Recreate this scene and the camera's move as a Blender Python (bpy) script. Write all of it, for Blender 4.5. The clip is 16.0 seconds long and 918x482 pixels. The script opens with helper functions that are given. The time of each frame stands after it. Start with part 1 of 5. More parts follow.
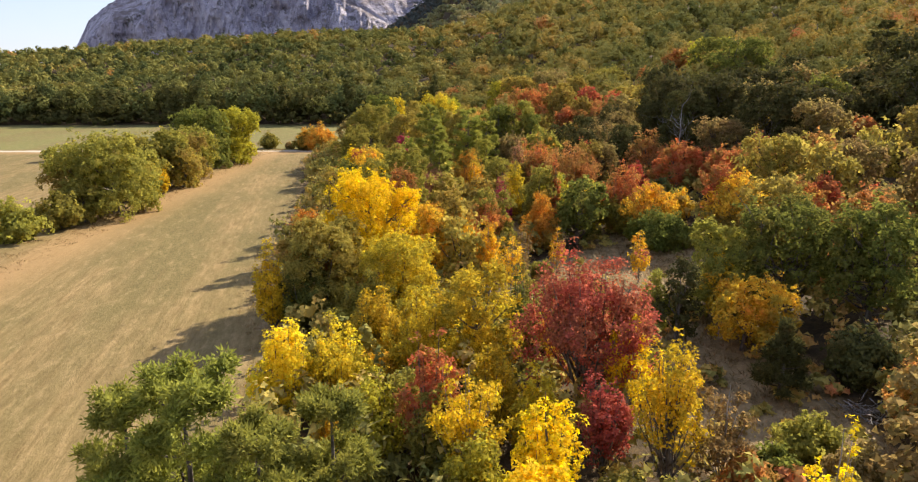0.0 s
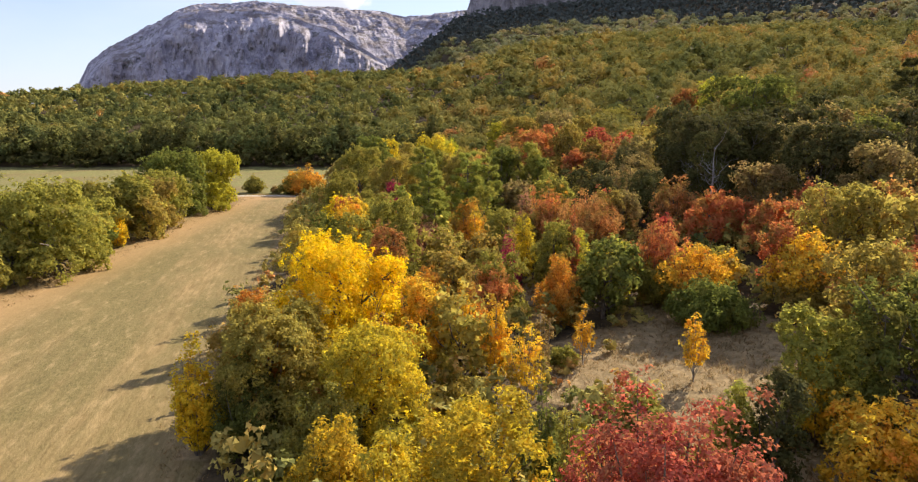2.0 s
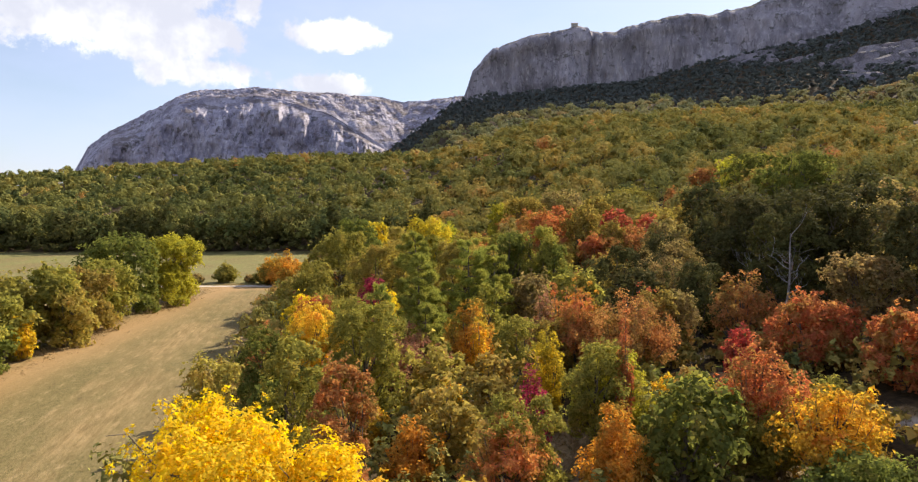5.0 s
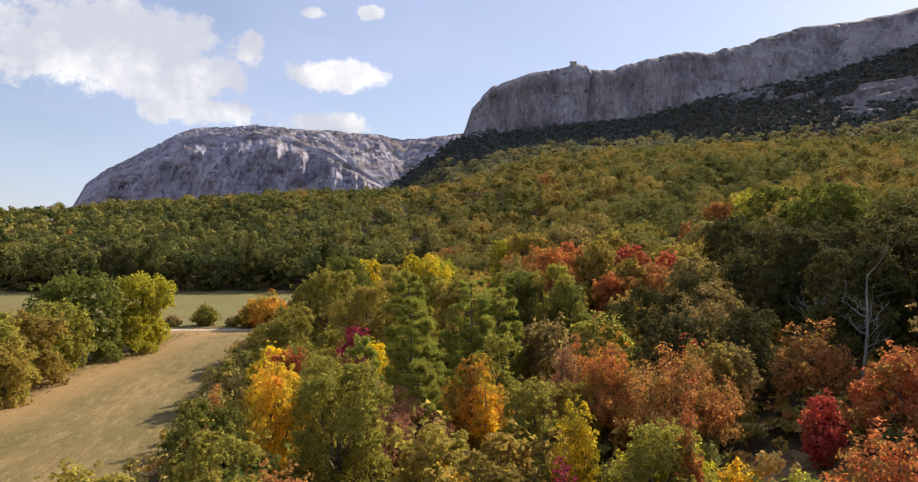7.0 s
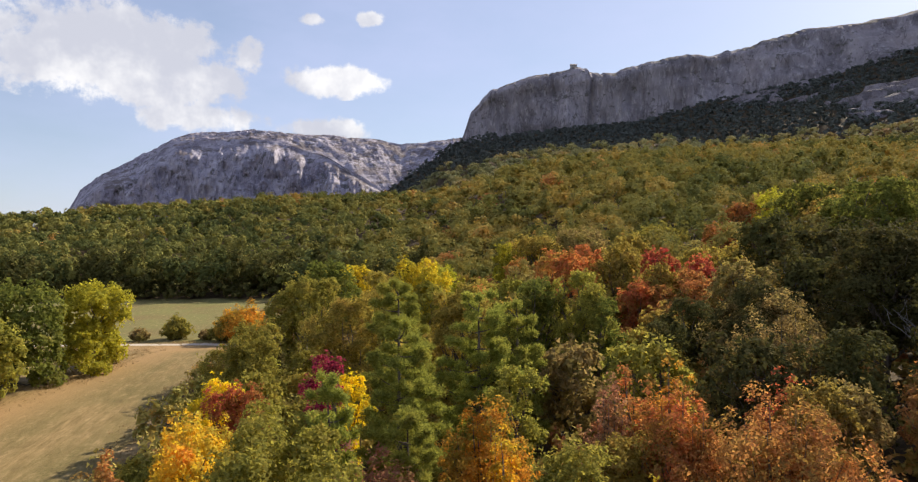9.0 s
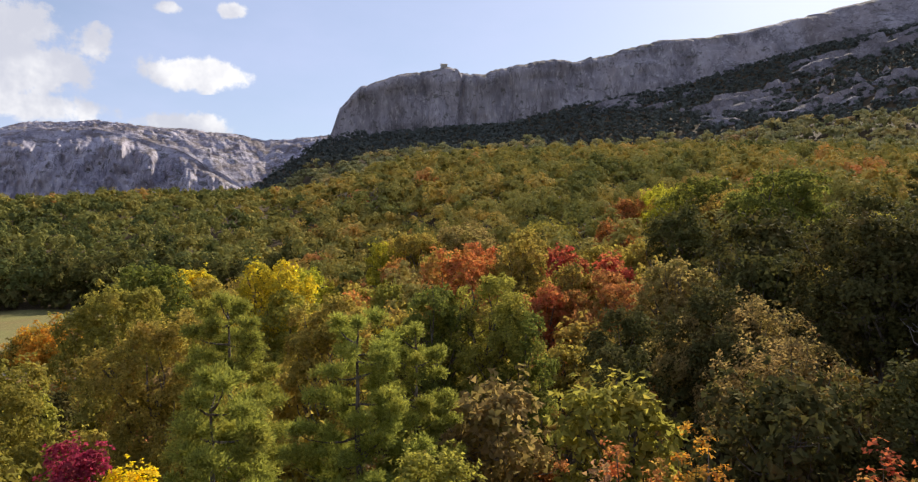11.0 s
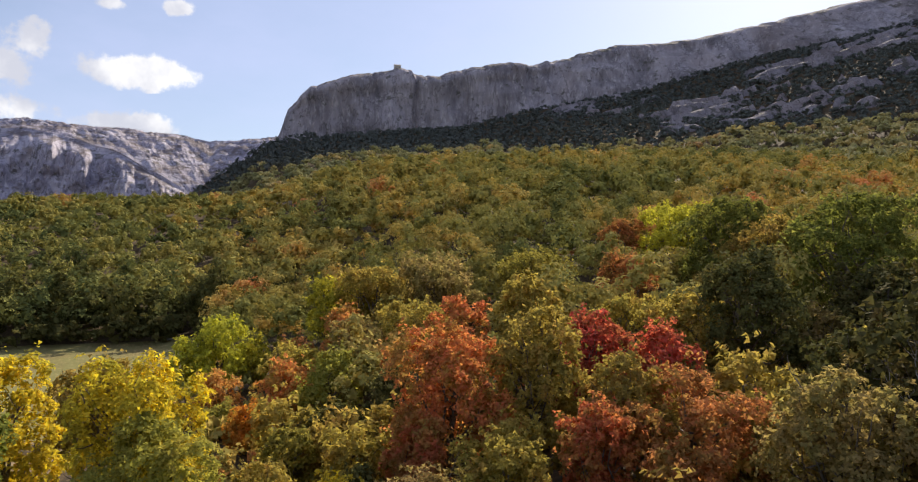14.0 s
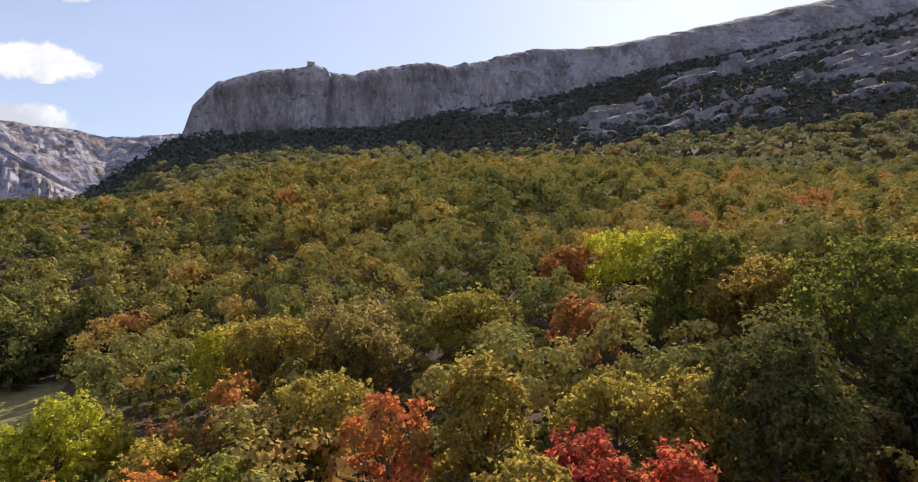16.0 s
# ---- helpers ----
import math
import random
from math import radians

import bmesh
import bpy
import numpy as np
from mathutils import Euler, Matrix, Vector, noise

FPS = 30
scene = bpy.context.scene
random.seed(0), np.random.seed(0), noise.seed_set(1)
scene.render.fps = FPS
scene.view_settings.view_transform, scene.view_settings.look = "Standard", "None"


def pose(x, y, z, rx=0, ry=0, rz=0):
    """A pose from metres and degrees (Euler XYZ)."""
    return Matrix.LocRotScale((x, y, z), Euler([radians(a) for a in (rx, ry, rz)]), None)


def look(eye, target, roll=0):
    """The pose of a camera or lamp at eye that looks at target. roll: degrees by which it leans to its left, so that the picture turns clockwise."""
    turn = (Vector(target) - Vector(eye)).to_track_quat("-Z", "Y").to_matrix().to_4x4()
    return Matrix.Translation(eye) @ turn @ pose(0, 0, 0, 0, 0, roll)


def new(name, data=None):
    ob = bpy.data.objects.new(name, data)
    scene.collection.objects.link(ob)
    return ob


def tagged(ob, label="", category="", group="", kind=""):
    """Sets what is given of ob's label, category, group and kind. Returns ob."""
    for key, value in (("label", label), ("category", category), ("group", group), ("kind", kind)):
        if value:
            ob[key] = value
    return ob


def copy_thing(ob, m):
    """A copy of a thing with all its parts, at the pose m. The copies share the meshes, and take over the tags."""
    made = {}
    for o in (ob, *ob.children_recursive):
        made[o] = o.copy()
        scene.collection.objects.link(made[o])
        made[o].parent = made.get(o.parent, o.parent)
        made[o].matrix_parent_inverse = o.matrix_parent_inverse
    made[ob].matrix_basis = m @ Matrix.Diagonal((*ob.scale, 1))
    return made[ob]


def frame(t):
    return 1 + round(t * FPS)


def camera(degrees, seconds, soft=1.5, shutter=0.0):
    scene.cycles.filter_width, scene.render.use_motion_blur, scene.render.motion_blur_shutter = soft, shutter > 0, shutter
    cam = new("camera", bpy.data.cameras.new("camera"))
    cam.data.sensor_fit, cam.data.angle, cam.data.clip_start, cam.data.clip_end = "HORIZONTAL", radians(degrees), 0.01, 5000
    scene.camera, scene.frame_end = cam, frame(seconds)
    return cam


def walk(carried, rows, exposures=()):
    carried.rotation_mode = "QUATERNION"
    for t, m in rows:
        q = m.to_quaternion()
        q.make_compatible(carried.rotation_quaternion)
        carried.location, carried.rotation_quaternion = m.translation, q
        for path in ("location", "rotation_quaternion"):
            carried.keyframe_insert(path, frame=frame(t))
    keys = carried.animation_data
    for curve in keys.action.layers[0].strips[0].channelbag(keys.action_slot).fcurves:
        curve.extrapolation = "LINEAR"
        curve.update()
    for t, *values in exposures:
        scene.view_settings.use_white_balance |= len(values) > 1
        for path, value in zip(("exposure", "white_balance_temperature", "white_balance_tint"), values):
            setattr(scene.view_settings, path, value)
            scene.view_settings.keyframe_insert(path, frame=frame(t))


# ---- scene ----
cam = camera(67.3, 16.0, soft=1.2)
METRES, EYE, TILT, LEAN, TURN = 130.0, 18.0, -13.0, 0.0, 0.0
ROWS = [
    (0.0, 0.0, 0.0, 0.0, 0.0, 0.0, -0.0),
    (0.5, 0.0001, 0.0252, 0.0052, -0.03, 0.41, -0.01),
    (1.0, 0.0001, 0.0527, 0.011, -0.05, 1.16, 0.01),
    (1.5, -0.0001, 0.0787, 0.0164, -0.11, 2.13, -0.02),
    (2.0, -0.0002, 0.1063, 0.0222, -0.15, 3.34, -0.02),
    (2.5, 0.0001, 0.1316, 0.0276, -0.18, 4.44, -0.01),
    (3.0, -0.0, 0.1587, 0.0333, -0.2, 5.61, -0.0),
    (3.5, -0.0002, 0.1835, 0.0389, -0.23, 6.69, 0.02),
    (4.0, -0.0003, 0.2103, 0.0448, -0.28, 7.87, 0.02),
    (4.5, -0.0005, 0.2346, 0.0501, -0.29, 8.94, 0.05),
    (5.0, -0.0006, 0.2607, 0.0558, -0.34, 10.11, 0.06),
    (7.5, -0.002, 0.3761, 0.0797, -0.42, 13.49, 0.11),
    (8.0, -0.0026, 0.4039, 0.0855, -0.42, 13.57, 0.15),
    (8.5, -0.003, 0.4315, 0.091, -0.44, 13.64, 0.19),
    (9.0, -0.0032, 0.4634, 0.0975, -0.46, 13.7, 0.23),
    (9.5, -0.002, 0.4951, 0.1038, -0.95, 13.76, 0.37),
    (10.0, -0.0025, 0.5308, 0.1107, -6.01, 13.63, 1.71),
    (12.5, 0.0078, 0.7073, 0.1621, -12.45, 13.58, 3.26),
    (13.0, 0.0131, 0.7425, 0.1802, -12.79, 13.6, 3.3),
    (13.5, 0.0187, 0.7748, 0.1976, -13.52, 13.59, 3.45),
    (14.0, 0.0253, 0.8093, 0.2173, -14.84, 13.52, 3.74),
    (14.5, 0.0321, 0.8416, 0.2358, -16.36, 13.42, 4.11),
    (15.0, 0.0402, 0.8766, 0.2557, -18.14, 13.29, 4.52),
    (15.5, 0.0482, 0.9077, 0.2738, -19.85, 13.14, 4.92),
    (16.0, 0.0577, 0.9416, 0.2932, -21.65, 12.96, 5.33),
]
EXPOSURES = ((0.0, 1.0), (5.0, 0.9), (7.5, 0.58), (16.0, 0.66))
walk(cam, [(t, pose(0, 0, EYE, TILT, LEAN, TURN) @ pose(METRES * x, METRES * y, METRES * z, 90 + pitch, roll, yaw)) for t, x, y, z, yaw, pitch, roll in ROWS], EXPOSURES)

# ---- light: a low afternoon sun from ahead on the right, a pale sky with fair-weather cumulus ----
SUN_AZ, SUN_EL = 42.0, 33.0
SKY_STRENGTH, SUN_STRENGTH = 0.074, 5.0
sun = new("sun", bpy.data.lights.new("sun", "SUN"))
sun.data.energy, sun.data.angle, sun.data.color = SUN_STRENGTH, radians(0.5), (1.0, 0.885, 0.725)
towards = Vector((math.sin(radians(SUN_AZ)) * math.cos(radians(SUN_EL)), math.cos(radians(SUN_AZ)) * math.cos(radians(SUN_EL)), math.sin(radians(SUN_EL))))
sun.matrix_world = look(towards * 900, (0, 0, 0))


class Nodes:
    """A short hand for node trees."""

    def __init__(self, tree):
        self.tree = tree
        tree.nodes.clear()

    def add(self, kind, **values):
        node = self.tree.nodes.new(kind)
        for key, value in values.items():
            if key.startswith("in_"):
                socket = node.inputs[int(key[3:])] if key[3:].isdigit() else node.inputs[key[3:].replace("_", " ")]
                if isinstance(value, bpy.types.NodeSocket):
                    self.tree.links.new(value, socket)
                else:
                    socket.default_value = value
            else:
                setattr(node, key, value)
        return node

    def math(self, op, a, b=0.0, clamp=False):
        return self.add("ShaderNodeMath", operation=op, use_clamp=clamp, in_0=a, in_1=b).outputs[0]

    def mix(self, factor, a, b, blend="MIX"):
        node = self.add("ShaderNodeMix", data_type="RGBA", blend_type=blend)
        for index, value in ((0, factor), (6, a), (7, b)):
            if isinstance(value, bpy.types.NodeSocket):
                self.tree.links.new(value, node.inputs[index])
            else:
                node.inputs[index].default_value = value if index == 0 else (*value, 1.0)
        return node.outputs[2]

    def noise(self, vector, scale, detail=3.0, rough=0.55):
        return self.add("ShaderNodeTexNoise", in_Vector=vector, in_Scale=scale, in_Detail=detail, in_Roughness=rough).outputs[0]

    def ramp(self, value, low, high):
        return self.add("ShaderNodeMapRange", interpolation_type="SMOOTHSTEP", in_0=value, in_1=low, in_2=high).outputs[0]

    def stretch(self, vector, scale, turn=0.0):
        if turn:
            vector = self.add("ShaderNodeMapping", in_Vector=vector, in_Rotation=(0, 0, radians(turn))).outputs[0]
        return self.add("ShaderNodeMapping", in_Vector=vector, in_Scale=scale).outputs[0]

    def colours(self, value, *stops):
        node = self.add("ShaderNodeValToRGB", in_0=value)
        ramp = node.color_ramp
        while len(ramp.elements) < len(stops):
            ramp.elements.new(0.5)
        for element, (at, colour) in zip(ramp.elements, stops):
            element.position, element.color = at, (*colour, 1.0)
        return node.outputs[0]


def make_sky():
    world = bpy.data.worlds.new("sky")
    world.use_nodes = True
    scene.world = world
    n = Nodes(world.node_tree)
    sky = n.add("ShaderNodeTexSky", sky_type="NISHITA", sun_disc=False, sun_elevation=radians(SUN_EL), sun_rotation=radians(SUN_AZ), altitude=700.0, air_density=1.1, dust_density=0.9, ozone_density=1.0)
    way = n.add("ShaderNodeTexCoord").outputs["Generated"]
    wisp = n.noise(way, 15.0, 7.0, 0.62)
    fine = n.noise(way, 42.0, 5.0, 0.65)
    total = None
    # fair-weather clouds: azimuth, elevation, half width and half height in degrees, firmness
    for az, el, wide, high, firm in ((-27.8, 14.6, 8.0, 3.0, 1.15), (-23.5, 12.8, 6.0, 2.0, 1.1), (-31.0, 20.6, 7.5, 1.2, 0.8), (-20.5, 10.2, 4.5, 1.1, 0.9), (-16.2, 14.9, 1.2, 1.3, 0.8), (-19.0, 13.0, 3.5, 1.3, 0.9),
                                     (-9.9, 13.6, 3.5, 1.15, 1.2), (-6.9, 18.4, 1.2, 0.6, 1.0), (-11.3, 18.2, 1.1, 0.5, 0.8), (-10.4, 9.6, 3.0, 1.0, 1.1), (-13.0, 21.0, 6.0, 1.1, 0.7), (-50.0, 16.0, 9.0, 3.5, 1.0), (-75.0, 22.0, 12.0, 4.0, 1.0)):
        a, e = radians(az), radians(el)
        middle = Vector((math.sin(a) * math.cos(e), math.cos(a) * math.cos(e), math.sin(e)))
        right = Vector((math.cos(a), -math.sin(a), 0))
        up = right.cross(middle)
        across = n.add("ShaderNodeVectorMath", operation="DOT_PRODUCT", in_0=way, in_1=tuple(right)).outputs["Value"]
        above = n.add("ShaderNodeVectorMath", operation="DOT_PRODUCT", in_0=way, in_1=tuple(up)).outputs["Value"]
        facing = n.add("ShaderNodeVectorMath", operation="DOT_PRODUCT", in_0=way, in_1=tuple(middle)).outputs["Value"]
        across = n.math("POWER", n.math("DIVIDE", across, math.sin(radians(wide))), 2.0)
        above = n.math("POWER", n.math("DIVIDE", above, math.sin(radians(high))), 2.0)
        reach = n.math("SUBTRACT", 1.0, n.math("SQRT", n.math("ADD", across, above)))
        reach = n.math("MULTIPLY", n.math("ADD", reach, 0.45), firm)
        reach = n.math("MULTIPLY", n.math("MAXIMUM", reach, 0.0), n.math("GREATER_THAN", facing, 0.5))
        total = reach if total is None else n.math("MAXIMUM", total, reach)
    ragged = n.math("ADD", n.math("MULTIPLY", n.math("SUBTRACT", wisp, 0.5), 2.4), n.math("MULTIPLY", n.math("SUBTRACT", fine, 0.5), 1.1))
    body = n.ramp(n.math("ADD", total, n.math("MULTIPLY", ragged, n.ramp(total, 0.0, 0.12))), 0.28, 0.74)
    lower = n.add("ShaderNodeVectorMath", operation="ADD", in_0=way, in_1=(0.012, 0.0, 0.03)).outputs[0]
    grey = n.ramp(n.noise(lower, 8.0, 5.0, 0.6), 0.36, 0.62)
    cloud = n.mix(grey, (0.72, 0.71, 0.71), (0.44, 0.45, 0.51))
    clear = n.mix(1.0, sky.outputs[0], (SKY_STRENGTH,) * 3, "MULTIPLY")
    # a thin high veil that pales the blue
    veil = n.ramp(n.noise(n.stretch(way, (1.0, 1.0, 2.5)), 2.2, 5.0, 0.6), 0.2, 0.9)
    clear = n.mix(n.math("ADD", n.math("MULTIPLY", veil, 0.40), 0.25), clear, (0.47, 0.50, 0.72))
    both = n.mix(n.math("MULTIPLY", body, 0.95), clear, cloud)
    back = n.add("ShaderNodeBackground", in_Color=both, in_Strength=1.0)
    n.add("ShaderNodeOutputWorld", in_Surface=back.outputs[0])


make_sky()


# ---- materials ----
def material(name):
    m = bpy.data.materials.new(name)
    m.use_nodes = True
    return m, Nodes(m.node_tree)


def finish(n, colour, rough=0.9, bump=None, strength=0.5, distance=0.05, gloss=0.25):
    shader = n.add("ShaderNodeBsdfPrincipled", in_Base_Color=colour, in_Roughness=rough)
    shader.inputs["Specular IOR Level"].default_value = gloss
    if bump is not None:
        relief = n.add("ShaderNodeBump", in_Strength=strength, in_Distance=distance, in_Height=bump)
        n.tree.links.new(relief.outputs[0], shader.inputs["Normal"])
    n.add("ShaderNodeOutputMaterial", in_Surface=shader.outputs[0])


def leaf_material(name, main, second, accent, green=0.3, through_light=0.5):
    """Foliage: every leaf picks its own tone, and whole sprays of it turn to the accent colour."""
    m, n = material(name)
    own = n.add("ShaderNodeNewGeometry").outputs["Random Per Island"]
    place = n.add("ShaderNodeTexCoord").outputs["Object"]
    tone = n.mix(own, main, second)
    spray = n.ramp(n.noise(place, 0.55, 3.0), 0.50, 0.68)
    tone = n.mix(n.math("MULTIPLY", spray, 0.75), tone, accent)
    late = n.ramp(n.noise(n.stretch(place, (1.0, 1.0, 0.8)), 0.42, 4.0, 0.65), 0.44, 0.60)
    tone = n.mix(n.math("MULTIPLY", late, green), tone, (0.165, 0.165, 0.038))
    each = n.add("ShaderNodeObjectInfo").outputs["Random"]
    clump = n.math("MULTIPLY", n.math("SUBTRACT", n.noise(place, 1.5, 2.0), 0.5), 0.55)
    value = n.math("ADD", n.math("ADD", n.math("MULTIPLY", own, 0.52), clump), n.math("ADD", n.math("MULTIPLY", each, 0.3), 0.90))
    tone = n.add("ShaderNodeHueSaturation", in_Hue=n.math("ADD", n.math("MULTIPLY", each, 0.02), 0.49), in_Saturation=1.0, in_Value=value, in_Color=tone).outputs[0]
    top = n.add("ShaderNodeBsdfPrincipled", in_Base_Color=tone, in_Roughness=0.85)
    top.inputs["Specular IOR Level"].default_value = 0.02
    shine = n.add("ShaderNodeHueSaturation", in_Hue=0.5, in_Saturation=1.05, in_Value=1.25, in_Color=tone).outputs[0]
    glow = n.add("ShaderNodeBsdfTranslucent", in_Color=shine)
    both = n.add("ShaderNodeMixShader", in_0=through_light, in_1=top.outputs[0], in_2=glow.outputs[0])
    n.add("ShaderNodeOutputMaterial", in_Surface=both.outputs[0])
    return m


LEAF = {
    "gold": leaf_material("leaf_gold", (0.58, 0.43, 0.022), (0.67, 0.51, 0.035), (0.54, 0.38, 0.024), 0.14),
    "yellow": leaf_material("leaf_yellow", (0.54, 0.40, 0.03), (0.62, 0.46, 0.04), (0.36, 0.32, 0.04), 0.30),
    "lemon": leaf_material("leaf_lemon", (0.40, 0.31, 0.036), (0.54, 0.40, 0.04), (0.25, 0.23, 0.042), 0.4),
    "amber": leaf_material("leaf_amber", (0.58, 0.34, 0.04), (0.54, 0.38, 0.05), (0.56, 0.23, 0.05), 0.60),
    "orange": leaf_material("leaf_orange", (0.48, 0.21, 0.04), (0.44, 0.235, 0.045), (0.34, 0.22, 0.045), 0.55),
    "rust": leaf_material("leaf_rust", (0.345, 0.160, 0.058), (0.41, 0.195, 0.07), (0.28, 0.175, 0.055), 0.50),
    "red": leaf_material("leaf_red", (0.40, 0.118, 0.055), (0.33, 0.105, 0.05), (0.32, 0.165, 0.055), 0.50),
    "coral": leaf_material("leaf_coral", (0.47, 0.15, 0.07), (0.40, 0.17, 0.06), (0.32, 0.20, 0.05), 0.55),
    "crimson": leaf_material("leaf_crimson", (0.25, 0.056, 0.050), (0.32, 0.076, 0.058), (0.25, 0.095, 0.055), 0.22),
    "magenta": leaf_material("leaf_magenta", (0.25, 0.032, 0.055), (0.34, 0.045, 0.07), (0.23, 0.06, 0.045), 0.1),
    "pink": leaf_material("leaf_pink", (0.36, 0.18, 0.11), (0.31, 0.165, 0.095), (0.36, 0.15, 0.08), 0.45),
    "brown": leaf_material("leaf_brown", (0.20, 0.140, 0.056), (0.255, 0.18, 0.072), (0.16, 0.128, 0.044), 0.35),
    "olive": leaf_material("leaf_olive", (0.245, 0.190, 0.047), (0.31, 0.235, 0.058), (0.30, 0.185, 0.053), 0.3),
    "moss": leaf_material("leaf_moss", (0.20, 0.188, 0.042), (0.265, 0.232, 0.05), (0.29, 0.225, 0.05), 0.2),
    "green": leaf_material("leaf_green", (0.108, 0.122, 0.029), (0.148, 0.152, 0.034), (0.17, 0.148, 0.037), 0.0),
    # for dark oaks, and as painted shade on the forest's front
    "dark": leaf_material("leaf_dark", (0.060, 0.060, 0.020), (0.084, 0.078, 0.025), (0.112, 0.085, 0.029), 0.0, 0.25),
    "scarlet": leaf_material("leaf_scarlet", (0.36, 0.082, 0.055), (0.42, 0.10, 0.06), (0.34, 0.125, 0.06), 0.30),
    "lime": leaf_material("leaf_lime", (0.29, 0.275, 0.035), (0.40, 0.345, 0.045), (0.20, 0.205, 0.04), 0.3),
    "pine": leaf_material("leaf_pine", (0.180, 0.190, 0.042), (0.240, 0.238, 0.050), (0.27, 0.245, 0.052), 0.0, 0.42),
}
WORDS = {"gold": "bright golden-yellow", "yellow": "yellow", "lemon": "yellow-green", "amber": "amber-yellow and orange", "orange": "orange", "rust": "rust-brown", "red": "scarlet", "coral": "coral-red and orange",
         "crimson": "dark crimson", "magenta": "deep magenta", "pink": "greyish pink and thinning", "brown": "dry brown and thinning", "olive": "olive-brown", "moss": "olive-green", "green": "still green",
         "dark": "dark green", "lime": "lime-green", "scarlet": "vivid scarlet", "pine": "soft olive-green"}


def woods_material(name, grey=0.0):
    """The forest canopy: each crown has its own place between dark green, olive, ochre and rust; grey mixes in distance
    haze.
    """
    m, n = material(name)
    hue = n.add("ShaderNodeAttribute", attribute_name="turning").outputs["Fac"]
    own = n.add("ShaderNodeNewGeometry").outputs["Random Per Island"]
    tone = n.colours(hue, (0.0, (0.090, 0.102, 0.034)), (0.25, (0.185, 0.180, 0.050)), (0.5, (0.275, 0.232, 0.062)), (0.72, (0.38, 0.275, 0.070)), (0.86, (0.44, 0.245, 0.075)), (1.0, (0.47, 0.19, 0.075)))
    # distance haze, put into the leaf colour by the grey share
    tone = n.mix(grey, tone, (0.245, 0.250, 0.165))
    value = n.math("ADD", n.math("MULTIPLY", own, 0.45), 1.06)
    tone = n.add("ShaderNodeHueSaturation", in_Hue=0.5, in_Saturation=1.0, in_Value=value, in_Color=tone).outputs[0]
    top = n.add("ShaderNodeBsdfPrincipled", in_Base_Color=tone, in_Roughness=0.9)
    top.inputs["Specular IOR Level"].default_value = 0.02
    glow = n.add("ShaderNodeBsdfTranslucent", in_Color=tone)
    both = n.add("ShaderNodeMixShader", in_0=0.18, in_1=top.outputs[0], in_2=glow.outputs[0])
    n.add("ShaderNodeOutputMaterial", in_Surface=both.outputs[0])
    return m


FOREST = woods_material("forest_leaves")
HAZED_OAK = woods_material("hazed_oak_leaves", 0.42)


def scrub_material():
    m, n = material("hazed_evergreen_scrub")
    own = n.add("ShaderNodeNewGeometry").outputs["Random Per Island"]
    # dark for the cliff's shade, lifted and blued for distance haze
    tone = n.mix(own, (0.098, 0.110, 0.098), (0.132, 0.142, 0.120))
    finish(n, tone, 1.0, gloss=0.0)
    return m


SCRUB = scrub_material()


def bark_material(name, dark, light):
    m, n = material(name)
    place = n.add("ShaderNodeTexCoord").outputs["Object"]
    ridges = n.noise(n.stretch(place, (1.0, 1.0, 0.22)), 9.0, 5.0)
    patch = n.noise(place, 1.7, 3.0)
    tone = n.mix(n.ramp(ridges, 0.35, 0.65), dark, light)
    tone = n.mix(n.math("MULTIPLY", n.ramp(patch, 0.5, 0.7), 0.5), tone, (0.16, 0.16, 0.11))
    finish(n, tone, 0.92, ridges, 0.8, 0.03)
    return m


BARK = bark_material("bark_grey_brown", (0.07, 0.052, 0.038), (0.20, 0.165, 0.13))
PALE_BARK = bark_material("bark_pale", (0.16, 0.13, 0.10), (0.42, 0.38, 0.32))


